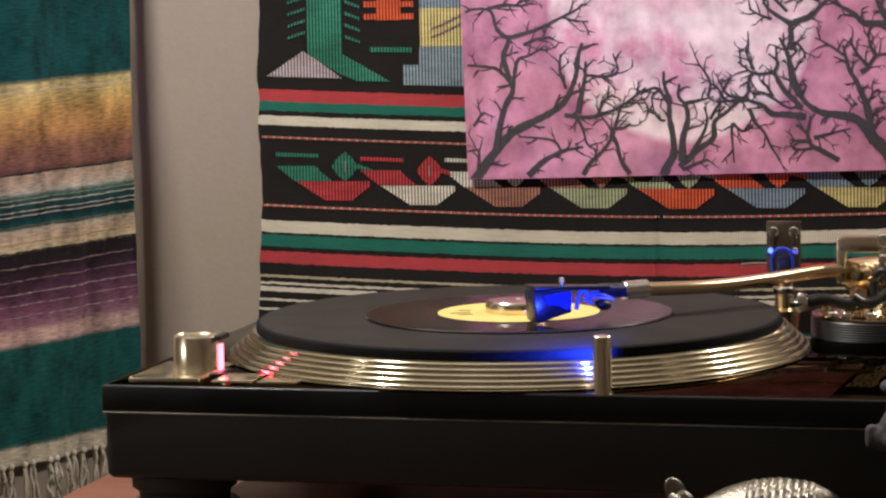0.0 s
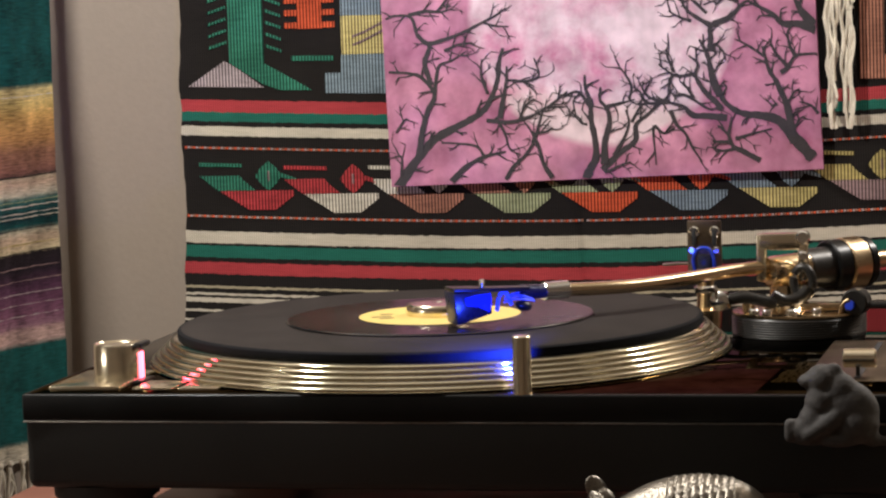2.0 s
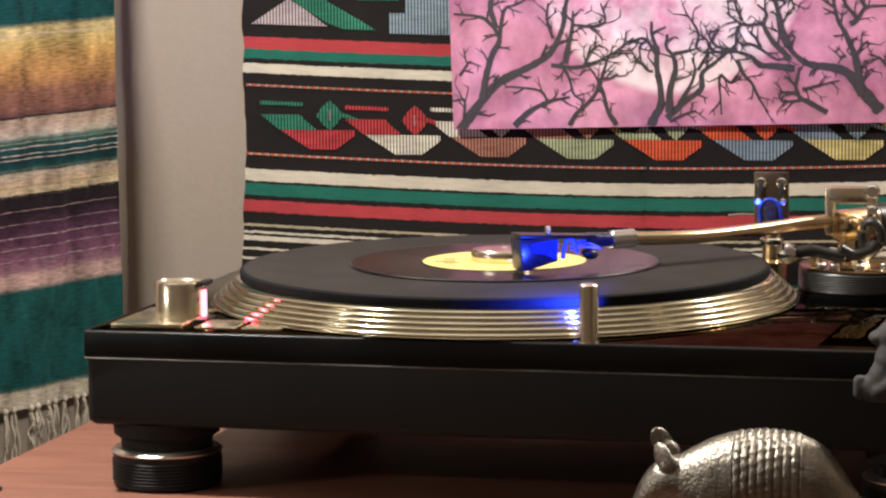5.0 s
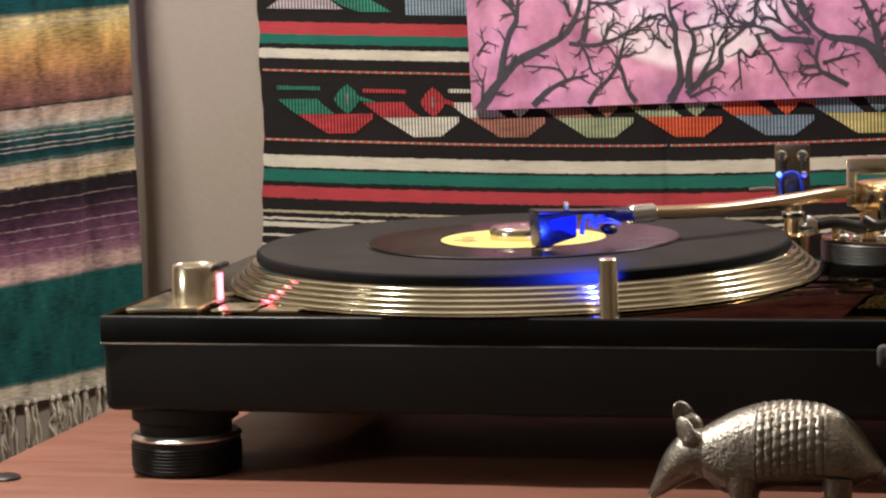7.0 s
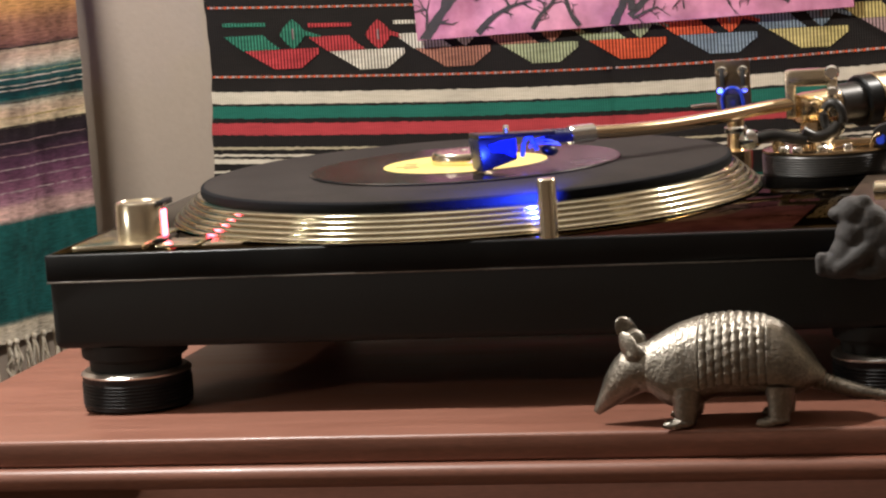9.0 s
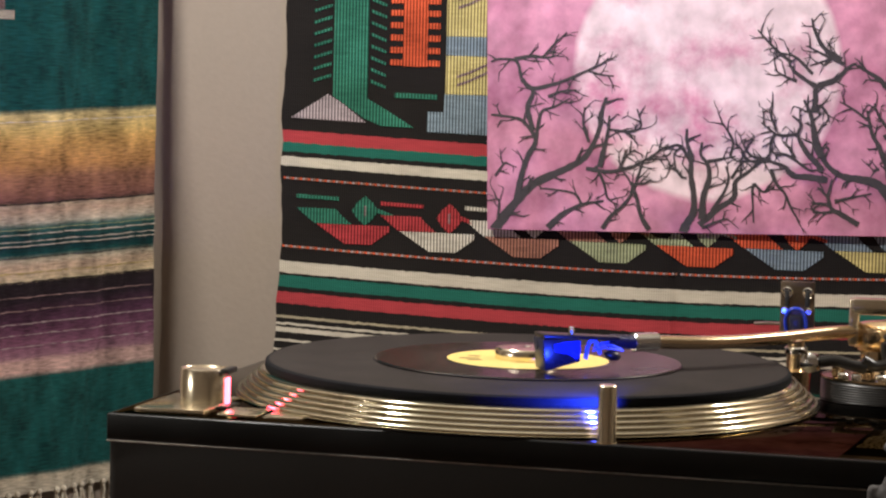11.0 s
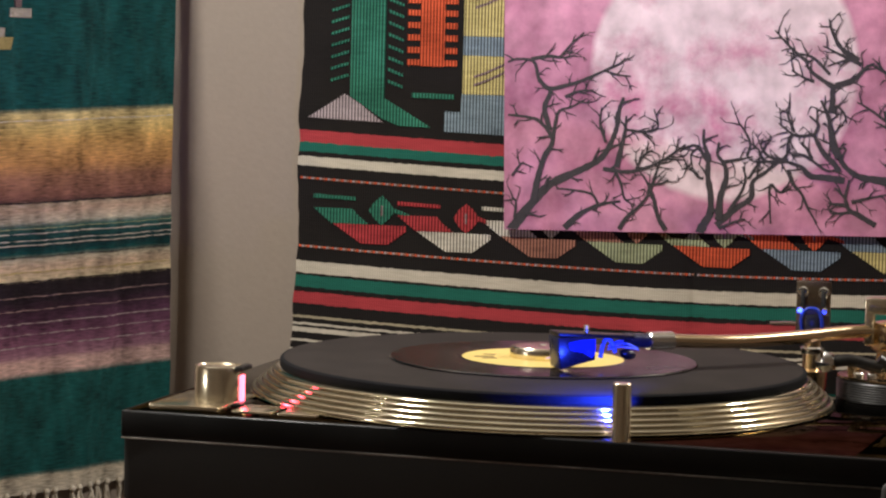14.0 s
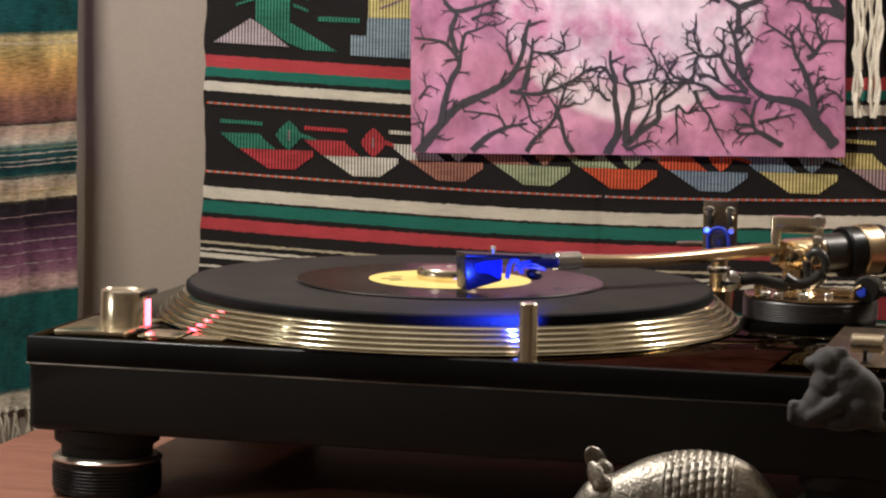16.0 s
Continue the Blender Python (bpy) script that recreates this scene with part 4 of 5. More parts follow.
def wall_rug():
    x0, x1, z0, z1 = -0.105, 0.62, 0.012, 0.43
    t = thing("wall_rug", (0.25, RUG_Y, z0), "black handwoven wall rug with red, green and cream bands", "rug")
    bm = bmesh.new()
    nx, nz = 150, 60
    for back in (0, 1):
        grid = []
        for i in range(nx + 1):
            x = x0 + (x1 - x0) * i / nx
            col = []
            for k in range(nz + 1):
                s = z0 + (z1 - z0) * k / nz
                edge = (0.0022 * noise.noise(Vector((s * 60, 1.5, 0))) + 0.004 * max(0, (0.112 - s) / 0.06) * -1 + 0.004 * max(0, s - 0.2) * 10 * 0.1) if i == 0 else 0
                col.append(bm.verts.new((x + edge, rug_face(x, s) + 0.0030 * back, s + sag(x))))
            grid.append(col)
        for i in range(nx):
            for k in range(nz):
                f = (grid[i][k], grid[i + 1][k], grid[i + 1][k + 1], grid[i][k + 1])
                bm.faces.new(f if not back else f[::-1])
        if back:
            for k in range(nz):
                bm.faces.new((first[0][k], first[0][k + 1], grid[0][k + 1], grid[0][k]))
        first = grid
    with_uv(bm, lambda c: (c.x, c.z - sag(c.x)))
    part("cloth", bm, M_RUG, t)

    def motif(name, pts, colour, lift=0.0007):
        b = bmesh.new()
        f = b.faces.new([b.verts.new((x, 0, z)) for x, z in pts])
        out = bmesh.ops.extrude_face_region(b, geom=[f])
        for v in [g for g in out["geom"] if isinstance(g, bmesh.types.BMVert)]:
            v.co.y = 1
        for v in b.verts:
            v.co.y = rug_face(v.co.x, v.co.z) + (0.0006 if v.co.y > 0.5 else -lift - 0.0001)
        with_uv(b, lambda c: (c.x, c.z))
        return part(name, b, M_MOTIF[colour], t, smooth=False)

    # tall motifs above the upper bands
    motif("woven_hill", [(-0.099, 0.2235), (-0.071, 0.2415), (-0.060, 0.2350), (-0.042, 0.2215), (-0.07, 0.2225)], "lavender")
    motif("woven_trunk", [(-0.067, 0.400), (-0.067, 0.2400), (-0.0430, 0.2245), (-0.0300, 0.2195), (-0.0060, 0.2190), (-0.0250, 0.2300), (-0.0410, 0.2390), (-0.041, 0.400)], "green")
    for k in range(18):
        z = 0.2520 + 0.0085 * k
        motif("woven_needle", [(-0.0825, z - 0.0020), (-0.0690, z + 0.0022), (-0.0690, z + 0.0044), (-0.0825, z)], "green")
        motif("woven_needle", [(-0.0395, z - 0.0010), (-0.0280, z - 0.0052), (-0.0280, z - 0.0032), (-0.0395, z + 0.0012)], "green")
    motif("woven_block", [(-0.0150, 0.2635), (0.0030, 0.2635), (0.0030, 0.316), (-0.0150, 0.316)], "orange")
    for k in range(6):
        z = 0.2640 + 0.0090 * k
        motif("woven_tooth", [(-0.0250, z), (-0.0152, z), (-0.0152, z + 0.0042), (-0.0250, z + 0.0042)], "orange")
        motif("woven_tooth", [(0.0032, z), (0.0125, z), (0.0125, z + 0.0042), (0.0032, z + 0.0042)], "orange")
    motif("woven_dash", [(-0.0205, 0.2405), (0.0110, 0.2400), (0.0110, 0.2435), (-0.0205, 0.2440)], "green")
    motif("woven_step", [(0.0040, 0.2165), (0.0560, 0.2150), (0.0560, 0.2440), (0.0170, 0.2440), (0.0165, 0.2310), (0.0045, 0.2310)], "blue")
    for z0b, z1b, c in ((0.2442, 0.2720, "yellow"), (0.2722, 0.2860, "blue"), (0.2862, 0.3180, "yellow"), (0.3182, 0.3320, "blue"), (0.3322, 0.3700, "yellow")):
        motif("woven_column", [(0.0175, z0b), (0.0560, z0b), (0.0560, z1b), (0.0175, z1b)], c)
    for z in (0.2500, 0.2560, 0.3060, 0.3120):
        motif("woven_bar", [(0.0260, z), (0.0340, z + 0.0028), (0.0490, z + 0.0100), (0.0490, z + 0.0116), (0.0340, z + 0.0046), (0.0260, z + 0.0018)], "mauve", 0.0012)
    motif("woven_block", [(0.3910, 0.2180), (0.4180, 0.2180), (0.4180, 0.2320), (0.4080, 0.2345), (0.4080, 0.30), (0.3910, 0.30)], "brown")
    # the row of bird shapes
    birds = (("green", "red"), ("red", "cream"), ("cream", "brown"), ("brown", "sage"), ("sage", "orange"), ("orange", "blue"), ("blue", "yellow"), ("olive", "mauve"), ("mauve", "sage"))
    for k, (up, low) in enumerate(birds):
        x, z = -0.0780 + 0.0637 * k, 0.1455 + 0.55 * sag(-0.078 + 0.0637 * k + 0.03) + (0.002 if k < 1 else 0) + (0.003 if k > 6 else 0)
        motif("woven_wing", [(x, z), (x + 0.0220, z - 0.0140), (x + 0.0420, z - 0.0140), (x + 0.0555, z - 0.0040), (x + 0.0555, z)], low)
        motif("woven_back", [(x - 0.0150, z + 0.0112), (x - 0.0060, z + 0.0040), (x - 0.0010, z + 0.0003), (x + 0.0270, z + 0.0003), (x + 0.0180, z + 0.0075), (x + 0.0150, z + 0.0112)], up)
        motif("woven_dash", [(x - 0.0150, z + 0.0185), (x + 0.0170, z + 0.0175), (x + 0.0170, z + 0.0200), (x - 0.0150, z + 0.0212)], up)
        r = 0.0098
        motif("woven_head", [(x + 0.0370 + r * math.cos(a) * (0.80 if i % 2 else 1), z + 0.0108 + r * 1.10 * math.sin(a) * (0.80 if i % 2 else 1)) for i, a in enumerate(2 * math.pi * j / 8 for j in range(8))], up)
        motif("woven_beak", [(x + 0.0455, z + 0.0098), (x + 0.0580, z + 0.0062), (x + 0.0580, z + 0.0085), (x + 0.0460, z + 0.0128)], up)
        motif("woven_eye", [(x + 0.0362, z + 0.0070), (x + 0.0378, z + 0.0070), (x + 0.0378, z + 0.0145), (x + 0.0362, z + 0.0145)], "mauve", 0.0010)
    # beaded lines
    for row, s in enumerate((0.1288, 0.1792)):
        for c, name in (("orange", "red"), ("lavender", "cream"), ("brown", "red")):
            b = bmesh.new()
            i0 = ("orange", "lavender", "brown").index(c)
            for i in range(i0, 330, 3):
                x = -0.1035 + 0.0021 * i
                if x > 0.56:
                    break
                z = s + sag(x)
                y = rug_face(x, z) - 0.0008
                box(x, x + 0.0015, y, y + 0.0012, z - 0.0007, z + 0.0007, bm=b)
            with_uv(b, lambda q: (0.0006, q.z))
            tagged(part("beaded_line", b, M_MOTIF[c], t, "line of small coloured stitches", smooth=False), kind="stuff")
    return t


wall_rug()


def tassel():
    t = thing("cotton_tassels", (0.377, 0.600, 0.2), "off-white knotted cotton tassels hanging over the wall rug", "tassel")
    rng = random.Random(4)
    for k in range(10):
        x = 0.366 + 0.0023 * k
        low = (0.178 if k % 2 else 0.186) + rng.uniform(-0.006, 0.012) + (0.012 if 3 < k < 6 else 0)
        pull = 0.375 if k < 5 else 0.3835
        pts, z = [], 0.36
        while z > low:
            f = (0.36 - z) / (0.36 - low)
            pts.append((x * (1 - f * 0.6) + pull * f * 0.6 + rng.uniform(-0.0016, 0.0016), 0.6060 + rng.uniform(-0.002, 0.001), z))
            z -= 0.011
        part("strand", tube(smooth_line(pts, 3), rng.uniform(0.0011, 0.0017), 6), M_COTTON, t)
    return t


tassel()


def serape():
    """Striped blanket that hangs on the side wall, in soft folds, with a fringe."""
    t = thing("striped_blanket", (SIDE_X, 0.4, 0.0), "striped teal, gold and purple woven blanket with cream fringe", "blanket")
    y0, y1, s0, s1 = 0.248, 0.600, -0.046, 0.43

    def place(y, s, off=0.0):
        k = -0.010 - 0.077 * max(0.0, min(1.0, (0.23 - s) / 0.27))
        fold = 0.0070 * noise.noise(Vector((y * 13 - s * 3.0, s * 3.4, 2.0))) + 0.0026 * noise.noise(Vector((y * 34 + s * 4, s * 9, 5.0))) + 0.0009 * noise.noise(Vector((y * 90, s * 90, 0)))
        edge = 0.0018 * noise.noise(Vector((s * 45, 0, 4))) if y > y1 - 0.001 else 0
        return Vector((SIDE_X + 0.0120 + fold * min(1.0, 0.25 + (y1 - y) * 12) + off, y + edge + (0.012 * (0.3 - s) if y > y1 - 0.06 else 0) * max(0, (y - y1 + 0.06) / 0.06) , s + (y - 0.6) * k))

    bm = bmesh.new()
    lay = bm.loops.layers.uv.new("UVMap")
    ny, ns = 110, 90
    for back in (0, 1):
        grid = [[(bm.verts.new(place(y0 + (y1 - y0) * i / ny, s0 + (s1 - s0) * k / ns, -0.0022 * back)), (y0 + (y1 - y0) * i / ny, s0 + (s1 - s0) * k / ns)) for k in range(ns + 1)] for i in range(ny + 1)]
        for i in range(ny):
            for k in range(ns):
                q = [grid[i][k], grid[i + 1][k], grid[i + 1][k + 1], grid[i][k + 1]]
                f = bm.faces.new([v for v, _ in q])
                for l, (_, uv) in zip(f.loops, q):
                    l[lay].uv = uv
        if back:
            for i in range(ny):
                q = [front[i][0], front[i + 1][0], grid[i + 1][0], grid[i][0]]
                f = bm.faces.new([v for v, _ in q])
                for l, (_, uv) in zip(f.loops, q):
                    l[lay].uv = uv
            for k in range(ns):
                q = [front[ny][k], front[ny][k + 1], grid[ny][k + 1], grid[ny][k]]
                f = bm.faces.new([v for v, _ in q])
                for l, (_, uv) in zip(f.loops, q):
                    l[lay].uv = uv
        front = grid
    part("cloth", bm, M_SERAPE, t)
    # thin single-thread stripes
    for a, w, col in ((0.1630, 0.0009, "dark"), (0.1330, 0.0006, "cream"), (0.1362, 0.0005, "cream"), (0.1412, 0.0006, "cream"), (0.1448, 0.0005, "sage"), (0.1245, 0.0005, "dark"), (0.1070, 0.0007, "dark"),
                      (0.0960, 0.0006, "mauve"), (0.0865, 0.0005, "mauve"), (0.0770, 0.0006, "lavender"), (0.0690, 0.0004, "lavender"), (0.0605, 0.0005, "lavender"), (0.1135, 0.0005, "olive"), (0.2215, 0.0005, "cream")):
        q = bmesh.new()
        m = 110
        vs = [[q.verts.new(place(y0 + (y1 - y0) * i / m, a + w * k + 0.0006 * noise.noise(Vector((i * 0.35, a * 90, k))), 0.0005)) for k in (0, 1)] for i in range(m + 1)]
        for i in range(m):
            q.faces.new((vs[i][0], vs[i + 1][0], vs[i + 1][1], vs[i][1]))
        ex = bmesh.ops.extrude_face_region(q, geom=list(q.faces))
        for v in [g for g in ex["geom"] if isinstance(g, bmesh.types.BMVert)]:
            v.co.x -= 0.0010
        with_uv(q, lambda w: (0.0006, w.z))
        part("woven_stripe", q, M_MOTIF[col], t, smooth=False)
    rng = random.Random(8)
    n = 19
    for i in range(n):
        y = y0 + 0.004 + (y1 - y0 - 0.008) * (i + rng.uniform(-0.25, 0.25)) / (n - 1)
        top = place(min(y1, max(y0, y)), s0 + 0.002)
        strand = bmesh.new()
        ball(top + Vector((0.0012, 0, -0.0016)), (0.0020, 0.0030, 0.0024), None, strand, 10, 8)
        for j in range(3):
            ln = rng.uniform(0.022, 0.042)
            pts = [top]
            for q in range(1, 5):
                pts.append(top + Vector((rng.uniform(-0.001, 0.003), (j - 1) * 0.0012 * q + rng.uniform(-0.0022, 0.0022), -ln * q / 4)))
            tube(smooth_line(pts, 4), [0.0011] * 8 + [0.0009] * 8 + [0.0006], 6, strand)
        part("fringe_strand", strand, M_COTTON, t, "knotted cream fringe")
    # small woven figure in the teal field
    for a, b, c, d, col in ((0.300, 0.345, 0.2900, 0.2960, "cream"), (0.312, 0.330, 0.2965, 0.3060, "mauve"), (0.300, 0.345, 0.3065, 0.3110, "cream"), (0.262, 0.305, 0.2690, 0.2770, "yellow"), (0.270, 0.290, 0.2772, 0.2830, "cream")):
        q = bmesh.new()
        m = 8
        vs = [[q.verts.new(place(a + (b - a) * i / m + (0.006 if k and col == "yellow" else 0), c + (d - c) * k, 0.0008)) for k in (0, 1)] for i in range(m + 1)]
        for i in range(m):
            q.faces.new((vs[i][0], vs[i + 1][0], vs[i + 1][1], vs[i][1]))
        ex = bmesh.ops.extrude_face_region(q, geom=list(q.faces))
        for v in [g for g in ex["geom"] if isinstance(g, bmesh.types.BMVert)]:
            v.co.x -= 0.0012
        with_uv(q, lambda w: (w.y, w.z))
        part("woven_figure", q, M_MOTIF[col], t, smooth=False)
    return t


serape()


# ---- the picture ----
def moon_picture():
    size, thick = 0.3115, 0.0040
    at = (0.0533, 0.6055, 0.1478)
    t = new("moon_picture")
    t.matrix_world = pose(*at, 0, -1.45, 0)
    BASE[t.name] = Vector((0, 0, 0))
    tagged(t, "square pink moon print with bare black trees, on the rug", "picture")
    part("panel", box(0, size, 0, thick, 0, size, 0.0004), M_ART, t, "pink and mauve printed moon sky", smooth=False)
    rng = random.Random(21)

    def stroke(pts, w0, w1, bm):
        y = -rng.uniform(0.00015, 0.0009)
        prev = None
        n = len(pts)
        for i, p in enumerate(pts):
            d = (pts[min(i + 1, n - 1)] - pts[max(i - 1, 0)]).normalized()
            s = Vector((-d.y, d.x))
            w = (w0 + (w1 - w0) * i / (n - 1)) * rng.uniform(0.86, 1.14)
            q = []
            for sg in (-1, 1):
                e = p + s * w * 0.5 * sg
                q.append(bm.verts.new((min(size - 0.0002, max(0.0002, e.x)), y, min(size - 0.0002, max(0.0002, e.y)))))
            if prev:
                bm.faces.new((prev[0], prev[1], q[1], q[0]))
            prev = q

    def grow(p, ang, length, w, depth, bm):
        pts, a = [Vector(p)], ang
        n = max(3, int(length / 0.0042))
        bend = rng.uniform(-0.10, 0.10)
        for _ in range(n):
            a += bend + rng.uniform(-0.26, 0.26)
            pts.append(pts[-1] + Vector((math.cos(a), math.sin(a))) * length / n)
        stroke(pts, w, w * 0.32, bm)
        if depth:
            for k in range(rng.randint(1, 2)):
                i = rng.randint(1, n)
                turn = rng.choice((-1, 1)) * rng.uniform(0.5, 1.15)
                grow(pts[i], a + turn, length * rng.uniform(0.38, 0.62), w * 0.62, depth - 1, bm)

    def limb(points, w0, twigs):
        ink = bmesh.new()
        line = [Vector((p[0], p[1])) for p in smooth_line([(x, z, 0) for x, z in points], 5)]
        stroke(line, w0, max(0.0010, w0 * 0.30), ink)
        twigs = 2 * twigs + 1
        for k in range(twigs):
            i = min(len(line) - 2, int((k + 1) / (twigs + 0.4) * (len(line) - 1)))
            d = line[i + 1] - line[i]
            grow(line[i], math.atan2(d.y, d.x) + (1 if k % 2 else -1) * rng.uniform(0.5, 1.0), rng.uniform(0.007, 0.013), max(0.0013, w0 * 0.34), 1, ink)
        part("painted_branch", ink, M_INK, t, "bare dark painted branch", smooth=False)

    limb([(0.005, -0.001), (0.013, 0.010), (0.023, 0.022), (0.034, 0.033), (0.048, 0.040), (0.061, 0.046), (0.072, 0.053), (0.079, 0.064), (0.083, 0.075), (0.085, 0.088), (0.088, 0.096)], 0.0075, 3)
    limb([(0.022, 0.021), (0.025, 0.037), (0.030, 0.053), (0.036, 0.065), (0.028, 0.077), (0.020, 0.081), (0.003, 0.083)], 0.0050, 3)
    limb([(0.036, 0.065), (0.038, 0.077), (0.041, 0.086), (0.050, 0.089), (0.061, 0.095)], 0.0030, 2)
    limb([(0.034, 0.072), (0.030, 0.088), (0.034, 0.100), (0.026, 0.108), (0.022, 0.121), (0.010, 0.123), (0.003, 0.121)], 0.0040, 2)
    limb([(0.020, 0.123), (0.033, 0.125), (0.044, 0.124), (0.053, 0.126)], 0.0030, 3)
    limb([(0.026, 0.108), (0.033, 0.102), (0.045, 0.104), (0.058, 0.108), (0.074, 0.115), (0.085, 0.120), (0.089, 0.124)], 0.0036, 2)
    limb([(0.074, 0.115), (0.083, 0.112), (0.093, 0.111)], 0.0020, 1)
    limb([(0.042, 0.125), (0.050, 0.134), (0.059, 0.142)], 0.0018, 1)
    limb([(0.045, 0.096), (0.055, 0.100), (0.066, 0.101)], 0.0022, 2)
    limb([(0.083, 0.046), (0.086, 0.059), (0.089, 0.072), (0.090, 0.083)], 0.0044, 2)
    limb([(0.089, 0.073), (0.099, 0.072), (0.109, 0.068)], 0.0022, 1)
    limb([(0.096, 0.072), (0.107, 0.072), (0.113, 0.076), (0.110, 0.088)], 0.0022, 2)
    limb([(0.073, 0.045), (0.091, 0.043), (0.107, 0.047), (0.118, 0.052), (0.132, 0.052)], 0.0032, 2)
    limb([(0.118, 0.052), (0.126, 0.058), (0.133, 0.063)], 0.0022, 1)
    limb([(0.075, 0.064), (0.071, 0.077), (0.072, 0.089)], 0.0024, 2)
    limb([(0.080, 0.047), (0.086, 0.035), (0.089, 0.024), (0.097, 0.019)], 0.0026, 2)
    limb([(0.045, 0.002), (0.056, 0.012), (0.070, 0.019), (0.086, 0.022)], 0.0050, 2)
    limb([(0.070, 0.019), (0.064, 0.027), (0.045, 0.030), (0.039, 0.030)], 0.0024, 1)
    limb([(0.085, 0.002), (0.091, 0.011), (0.100, 0.019), (0.107, 0.030), (0.102, 0.041), (0.097, 0.046)], 0.0032, 3)
    limb([(0.119, 0.002), (0.113, 0.012), (0.110, 0.025), (0.107, 0.033), (0.116, 0.035), (0.121, 0.038)], 0.0036, 2)
    limb([(0.108, 0.031), (0.113, 0.046), (0.115, 0.051)], 0.0024, 1)
    limb([(0.097, 0.044), (0.102, 0.054), (0.109, 0.059)], 0.0022, 2)
    limb([(0.006, 0.039), (0.012, 0.047), (0.015, 0.049)], 0.0020, 1)
    limb([(0.008, 0.008), (0.009, 0.020), (0.006, 0.024)], 0.0020, 2)
    limb([(0.143, 0.000), (0.147, 0.008), (0.151, 0.015), (0.151, 0.028), (0.149, 0.041), (0.149, 0.054), (0.146, 0.065), (0.146, 0.074)], 0.0066, 1)
    limb([(0.157, 0.010), (0.158, 0.026), (0.162, 0.039), (0.161, 0.049), (0.156, 0.056), (0.157, 0.065)], 0.0052, 1)
    limb([(0.161, 0.051), (0.172, 0.053), (0.181, 0.055)], 0.0030, 1)
    limb([(0.177, 0.055), (0.179, 0.065), (0.173, 0.076), (0.171, 0.078)], 0.0024, 2)
    limb([(0.149, 0.051), (0.142, 0.061), (0.136, 0.062), (0.129, 0.058)], 0.0030, 1)
    limb([(0.146, 0.039), (0.142, 0.040), (0.137, 0.046), (0.132, 0.049)], 0.0022, 1)
    limb([(0.142, 0.061), (0.137, 0.056), (0.138, 0.046)], 0.0018, 1)
    limb([(0.155, 0.006), (0.169, 0.018), (0.180, 0.026), (0.181, 0.037), (0.190, 0.044), (0.199, 0.051), (0.209, 0.051)], 0.0050, 1)
    limb([(0.164, 0.016), (0.172, 0.028), (0.176, 0.039), (0.174, 0.048)], 0.0028, 1)
    limb([(0.178, 0.039), (0.185, 0.050), (0.190, 0.051)], 0.0026, 1)
    limb([(0.206, 0.053), (0.193, 0.055), (0.187, 0.062), (0.188, 0.067)], 0.0028, 2)
    limb([(0.157, 0.004), (0.169, 0.009), (0.176, 0.011)], 0.0024, 2)
    limb([(0.305, 0.008), (0.296, 0.019), (0.290, 0.026), (0.284, 0.034), (0.277, 0.038), (0.267, 0.040), (0.256, 0.042), (0.247, 0.048), (0.242, 0.055), (0.238, 0.064)], 0.0086, 1)
    limb([(0.242, 0.055), (0.238, 0.064), (0.236, 0.074), (0.234, 0.084), (0.229, 0.095)], 0.0062, 3)
    limb([(0.311, 0.097), (0.300, 0.102), (0.288, 0.103), (0.281, 0.110), (0.266, 0.119)], 0.0066, 2)
    limb([(0.311, 0.100), (0.302, 0.110), (0.297, 0.120)], 0.0080, 0)
    limb([(0.292, 0.019), (0.290, 0.035), (0.288, 0.047), (0.284, 0.057), (0.281, 0.064), (0.277, 0.071), (0.275, 0.079), (0.273, 0.088)], 0.0058, 3)
    limb([(0.285, 0.069), (0.290, 0.072), (0.296, 0.080), (0.307, 0.081), (0.311, 0.081)], 0.0036, 1)
    limb([(0.290, 0.073), (0.282, 0.083), (0.278, 0.093)], 0.0034, 2)
    limb([(0.296, 0.080), (0.292, 0.088), (0.291, 0.098)], 0.0034, 2)
    limb([(0.274, 0.081), (0.263, 0.089), (0.254, 0.094)], 0.0024, 1)
    limb([(0.236, 0.086), (0.237, 0.095), (0.238, 0.104), (0.250, 0.108), (0.256, 0.114), (0.261, 0.119)], 0.0046, 1)
    limb([(0.238, 0.104), (0.230, 0.109), (0.222, 0.115), (0.218, 0.121)], 0.0042, 0)
    limb([(0.224, 0.108), (0.216, 0.111), (0.208, 0.116)], 0.0026, 2)
    limb([(0.242, 0.045), (0.239, 0.050), (0.232, 0.057), (0.227, 0.065), (0.225, 0.071), (0.227, 0.078), (0.221, 0.084)], 0.0048, 1)
    limb([(0.225, 0.071), (0.212, 0.070), (0.204, 0.075), (0.199, 0.079)], 0.0028, 1)
    limb([(0.210, 0.073), (0.206, 0.083), (0.205, 0.089)], 0.0024, 2)
    limb([(0.209, 0.071), (0.206, 0.065), (0.205, 0.055)], 0.0030, 2)
    limb([(0.246, 0.039), (0.232, 0.041), (0.221, 0.042), (0.216, 0.048), (0.205, 0.052), (0.204, 0.056)], 0.0050, 1)
    limb([(0.204, 0.052), (0.190, 0.052), (0.185, 0.060), (0.180, 0.064)], 0.0032, 2)
    limb([(0.209, 0.056), (0.218, 0.056), (0.233, 0.046), (0.240, 0.047)], 0.0032, 1)
    limb([(0.223, 0.054), (0.219, 0.061), (0.215, 0.066)], 0.0026, 1)
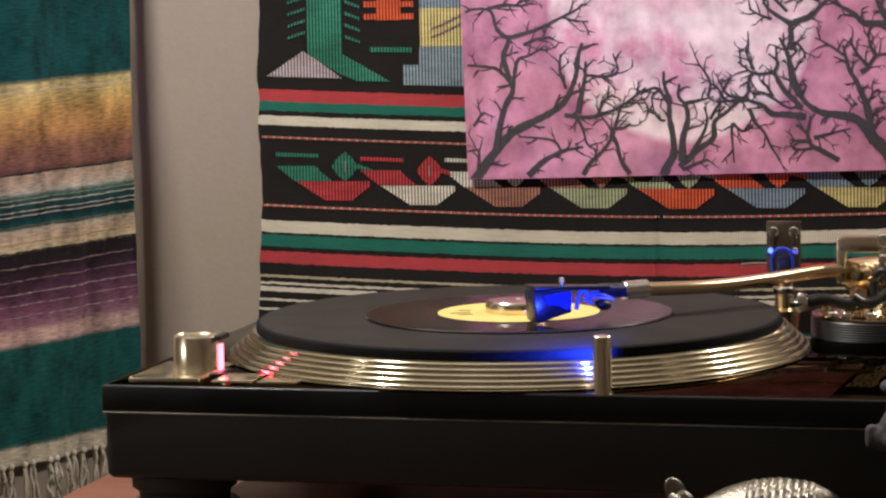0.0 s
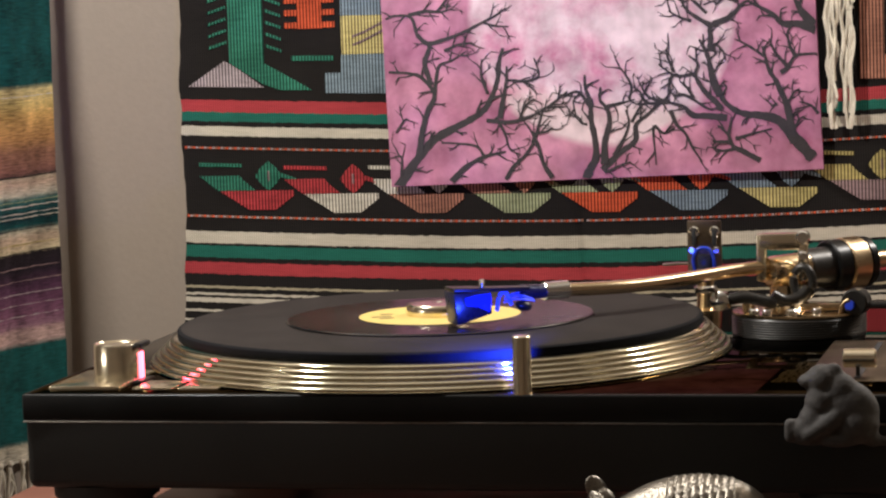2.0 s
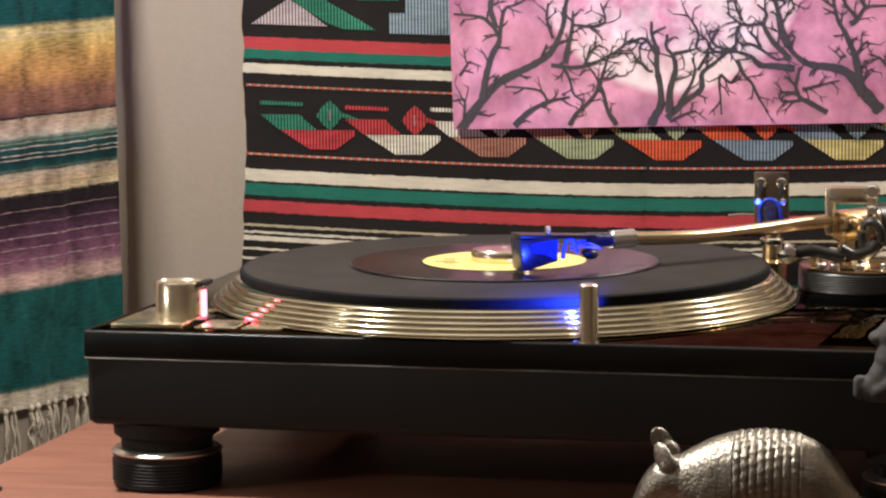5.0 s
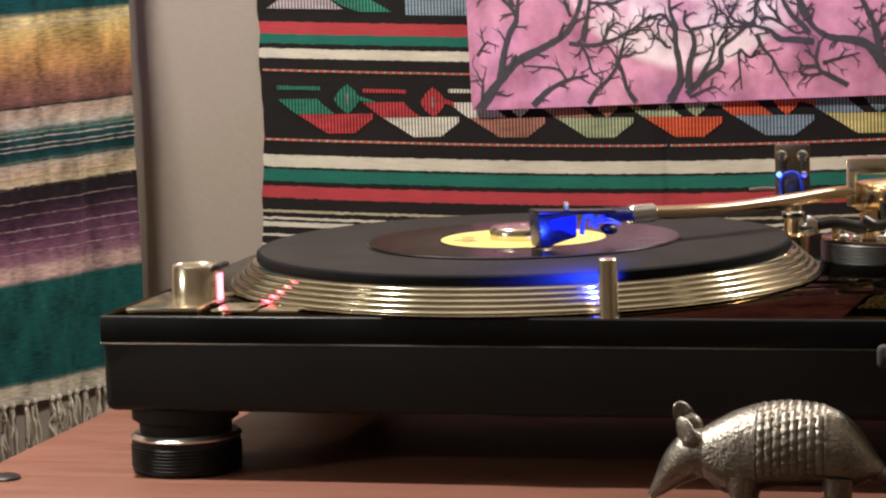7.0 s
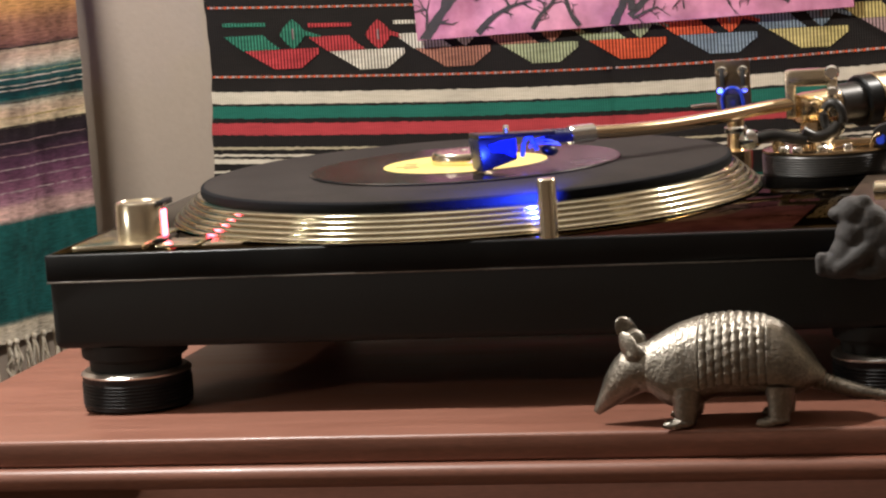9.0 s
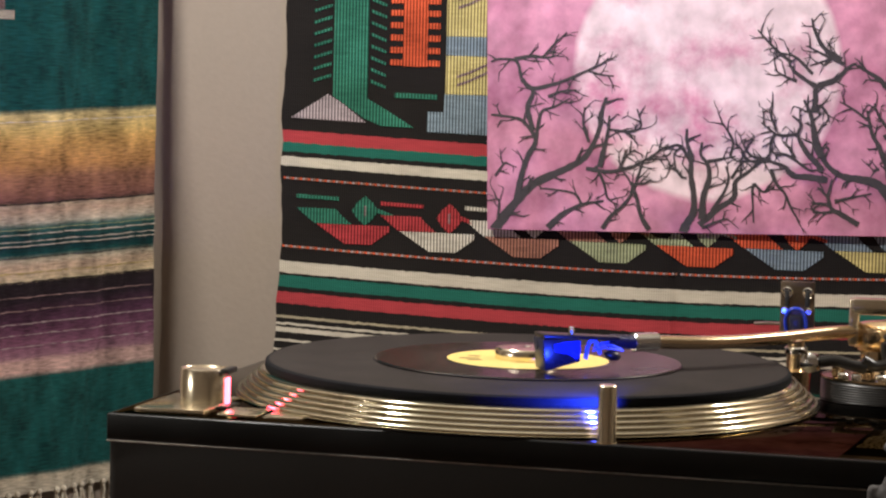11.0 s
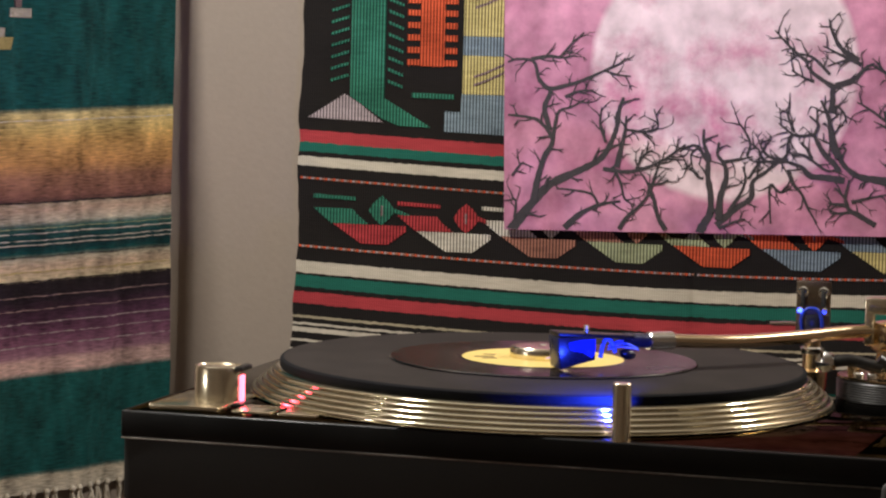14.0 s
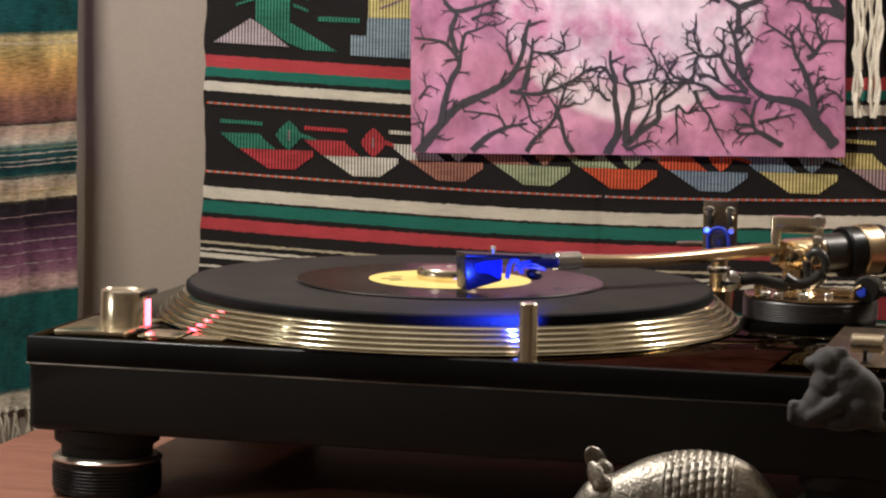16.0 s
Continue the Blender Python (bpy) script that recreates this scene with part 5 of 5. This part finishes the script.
    limb([(0.206, 0.046), (0.210, 0.036), (0.216, 0.029), (0.221, 0.018), (0.227, 0.009)], 0.0034, 2)
    limb([(0.194, 0.036), (0.193, 0.030), (0.194, 0.008)], 0.0026, 1)
    limb([(0.194, 0.036), (0.201, 0.030), (0.209, 0.034)], 0.0024, 1)
    limb([(0.268, 0.008), (0.256, 0.015), (0.249, 0.019), (0.246, 0.027), (0.239, 0.034)], 0.0044, 1)
    limb([(0.253, 0.017), (0.242, 0.016), (0.236, 0.016)], 0.0024, 2)
    limb([(0.248, 0.023), (0.241, 0.022), (0.235, 0.023)], 0.0022, 1)
    limb([(0.251, 0.024), (0.263, 0.027), (0.277, 0.030)], 0.0028, 1)
    limb([(0.246, 0.027), (0.248, 0.034), (0.249, 0.040)], 0.0028, 0)
    limb([(0.310, 0.039), (0.305, 0.045), (0.297, 0.048)], 0.0026, 1)
    limb([(0.289, 0.047), (0.293, 0.054), (0.297, 0.057)], 0.0022, 1)
    limb([(0.292, 0.027), (0.296, 0.035), (0.300, 0.038)], 0.0020, 1)
    limb([(0.282, 0.047), (0.277, 0.046)], 0.0024, 1)
    limb([(0.238, 0.086), (0.240, 0.091), (0.245, 0.086), (0.247, 0.079)], 0.0030, 2)
    limb([(0.220, 0.121), (0.208, 0.131), (0.196, 0.144)], 0.0034, 3)
    limb([(0.235, 0.113), (0.224, 0.124), (0.216, 0.127), (0.206, 0.128)], 0.0026, 2)
    limb([(0.255, 0.123), (0.243, 0.131), (0.236, 0.144), (0.234, 0.152)], 0.0040, 2)
    limb([(0.257, 0.120), (0.244, 0.126), (0.230, 0.133)], 0.0034, 2)
    limb([(0.239, 0.105), (0.252, 0.110), (0.260, 0.118), (0.266, 0.121)], 0.0044, 1)
    limb([(0.255, 0.123), (0.246, 0.123), (0.233, 0.119)], 0.0022, 1)
    limb([(0.000, 0.200), (0.026, 0.190), (0.050, 0.204), (0.064, 0.232)], 0.0040, 4)
    limb([(0.311, 0.190), (0.280, 0.182), (0.262, 0.206)], 0.0040, 4)
    return t


moon_picture()
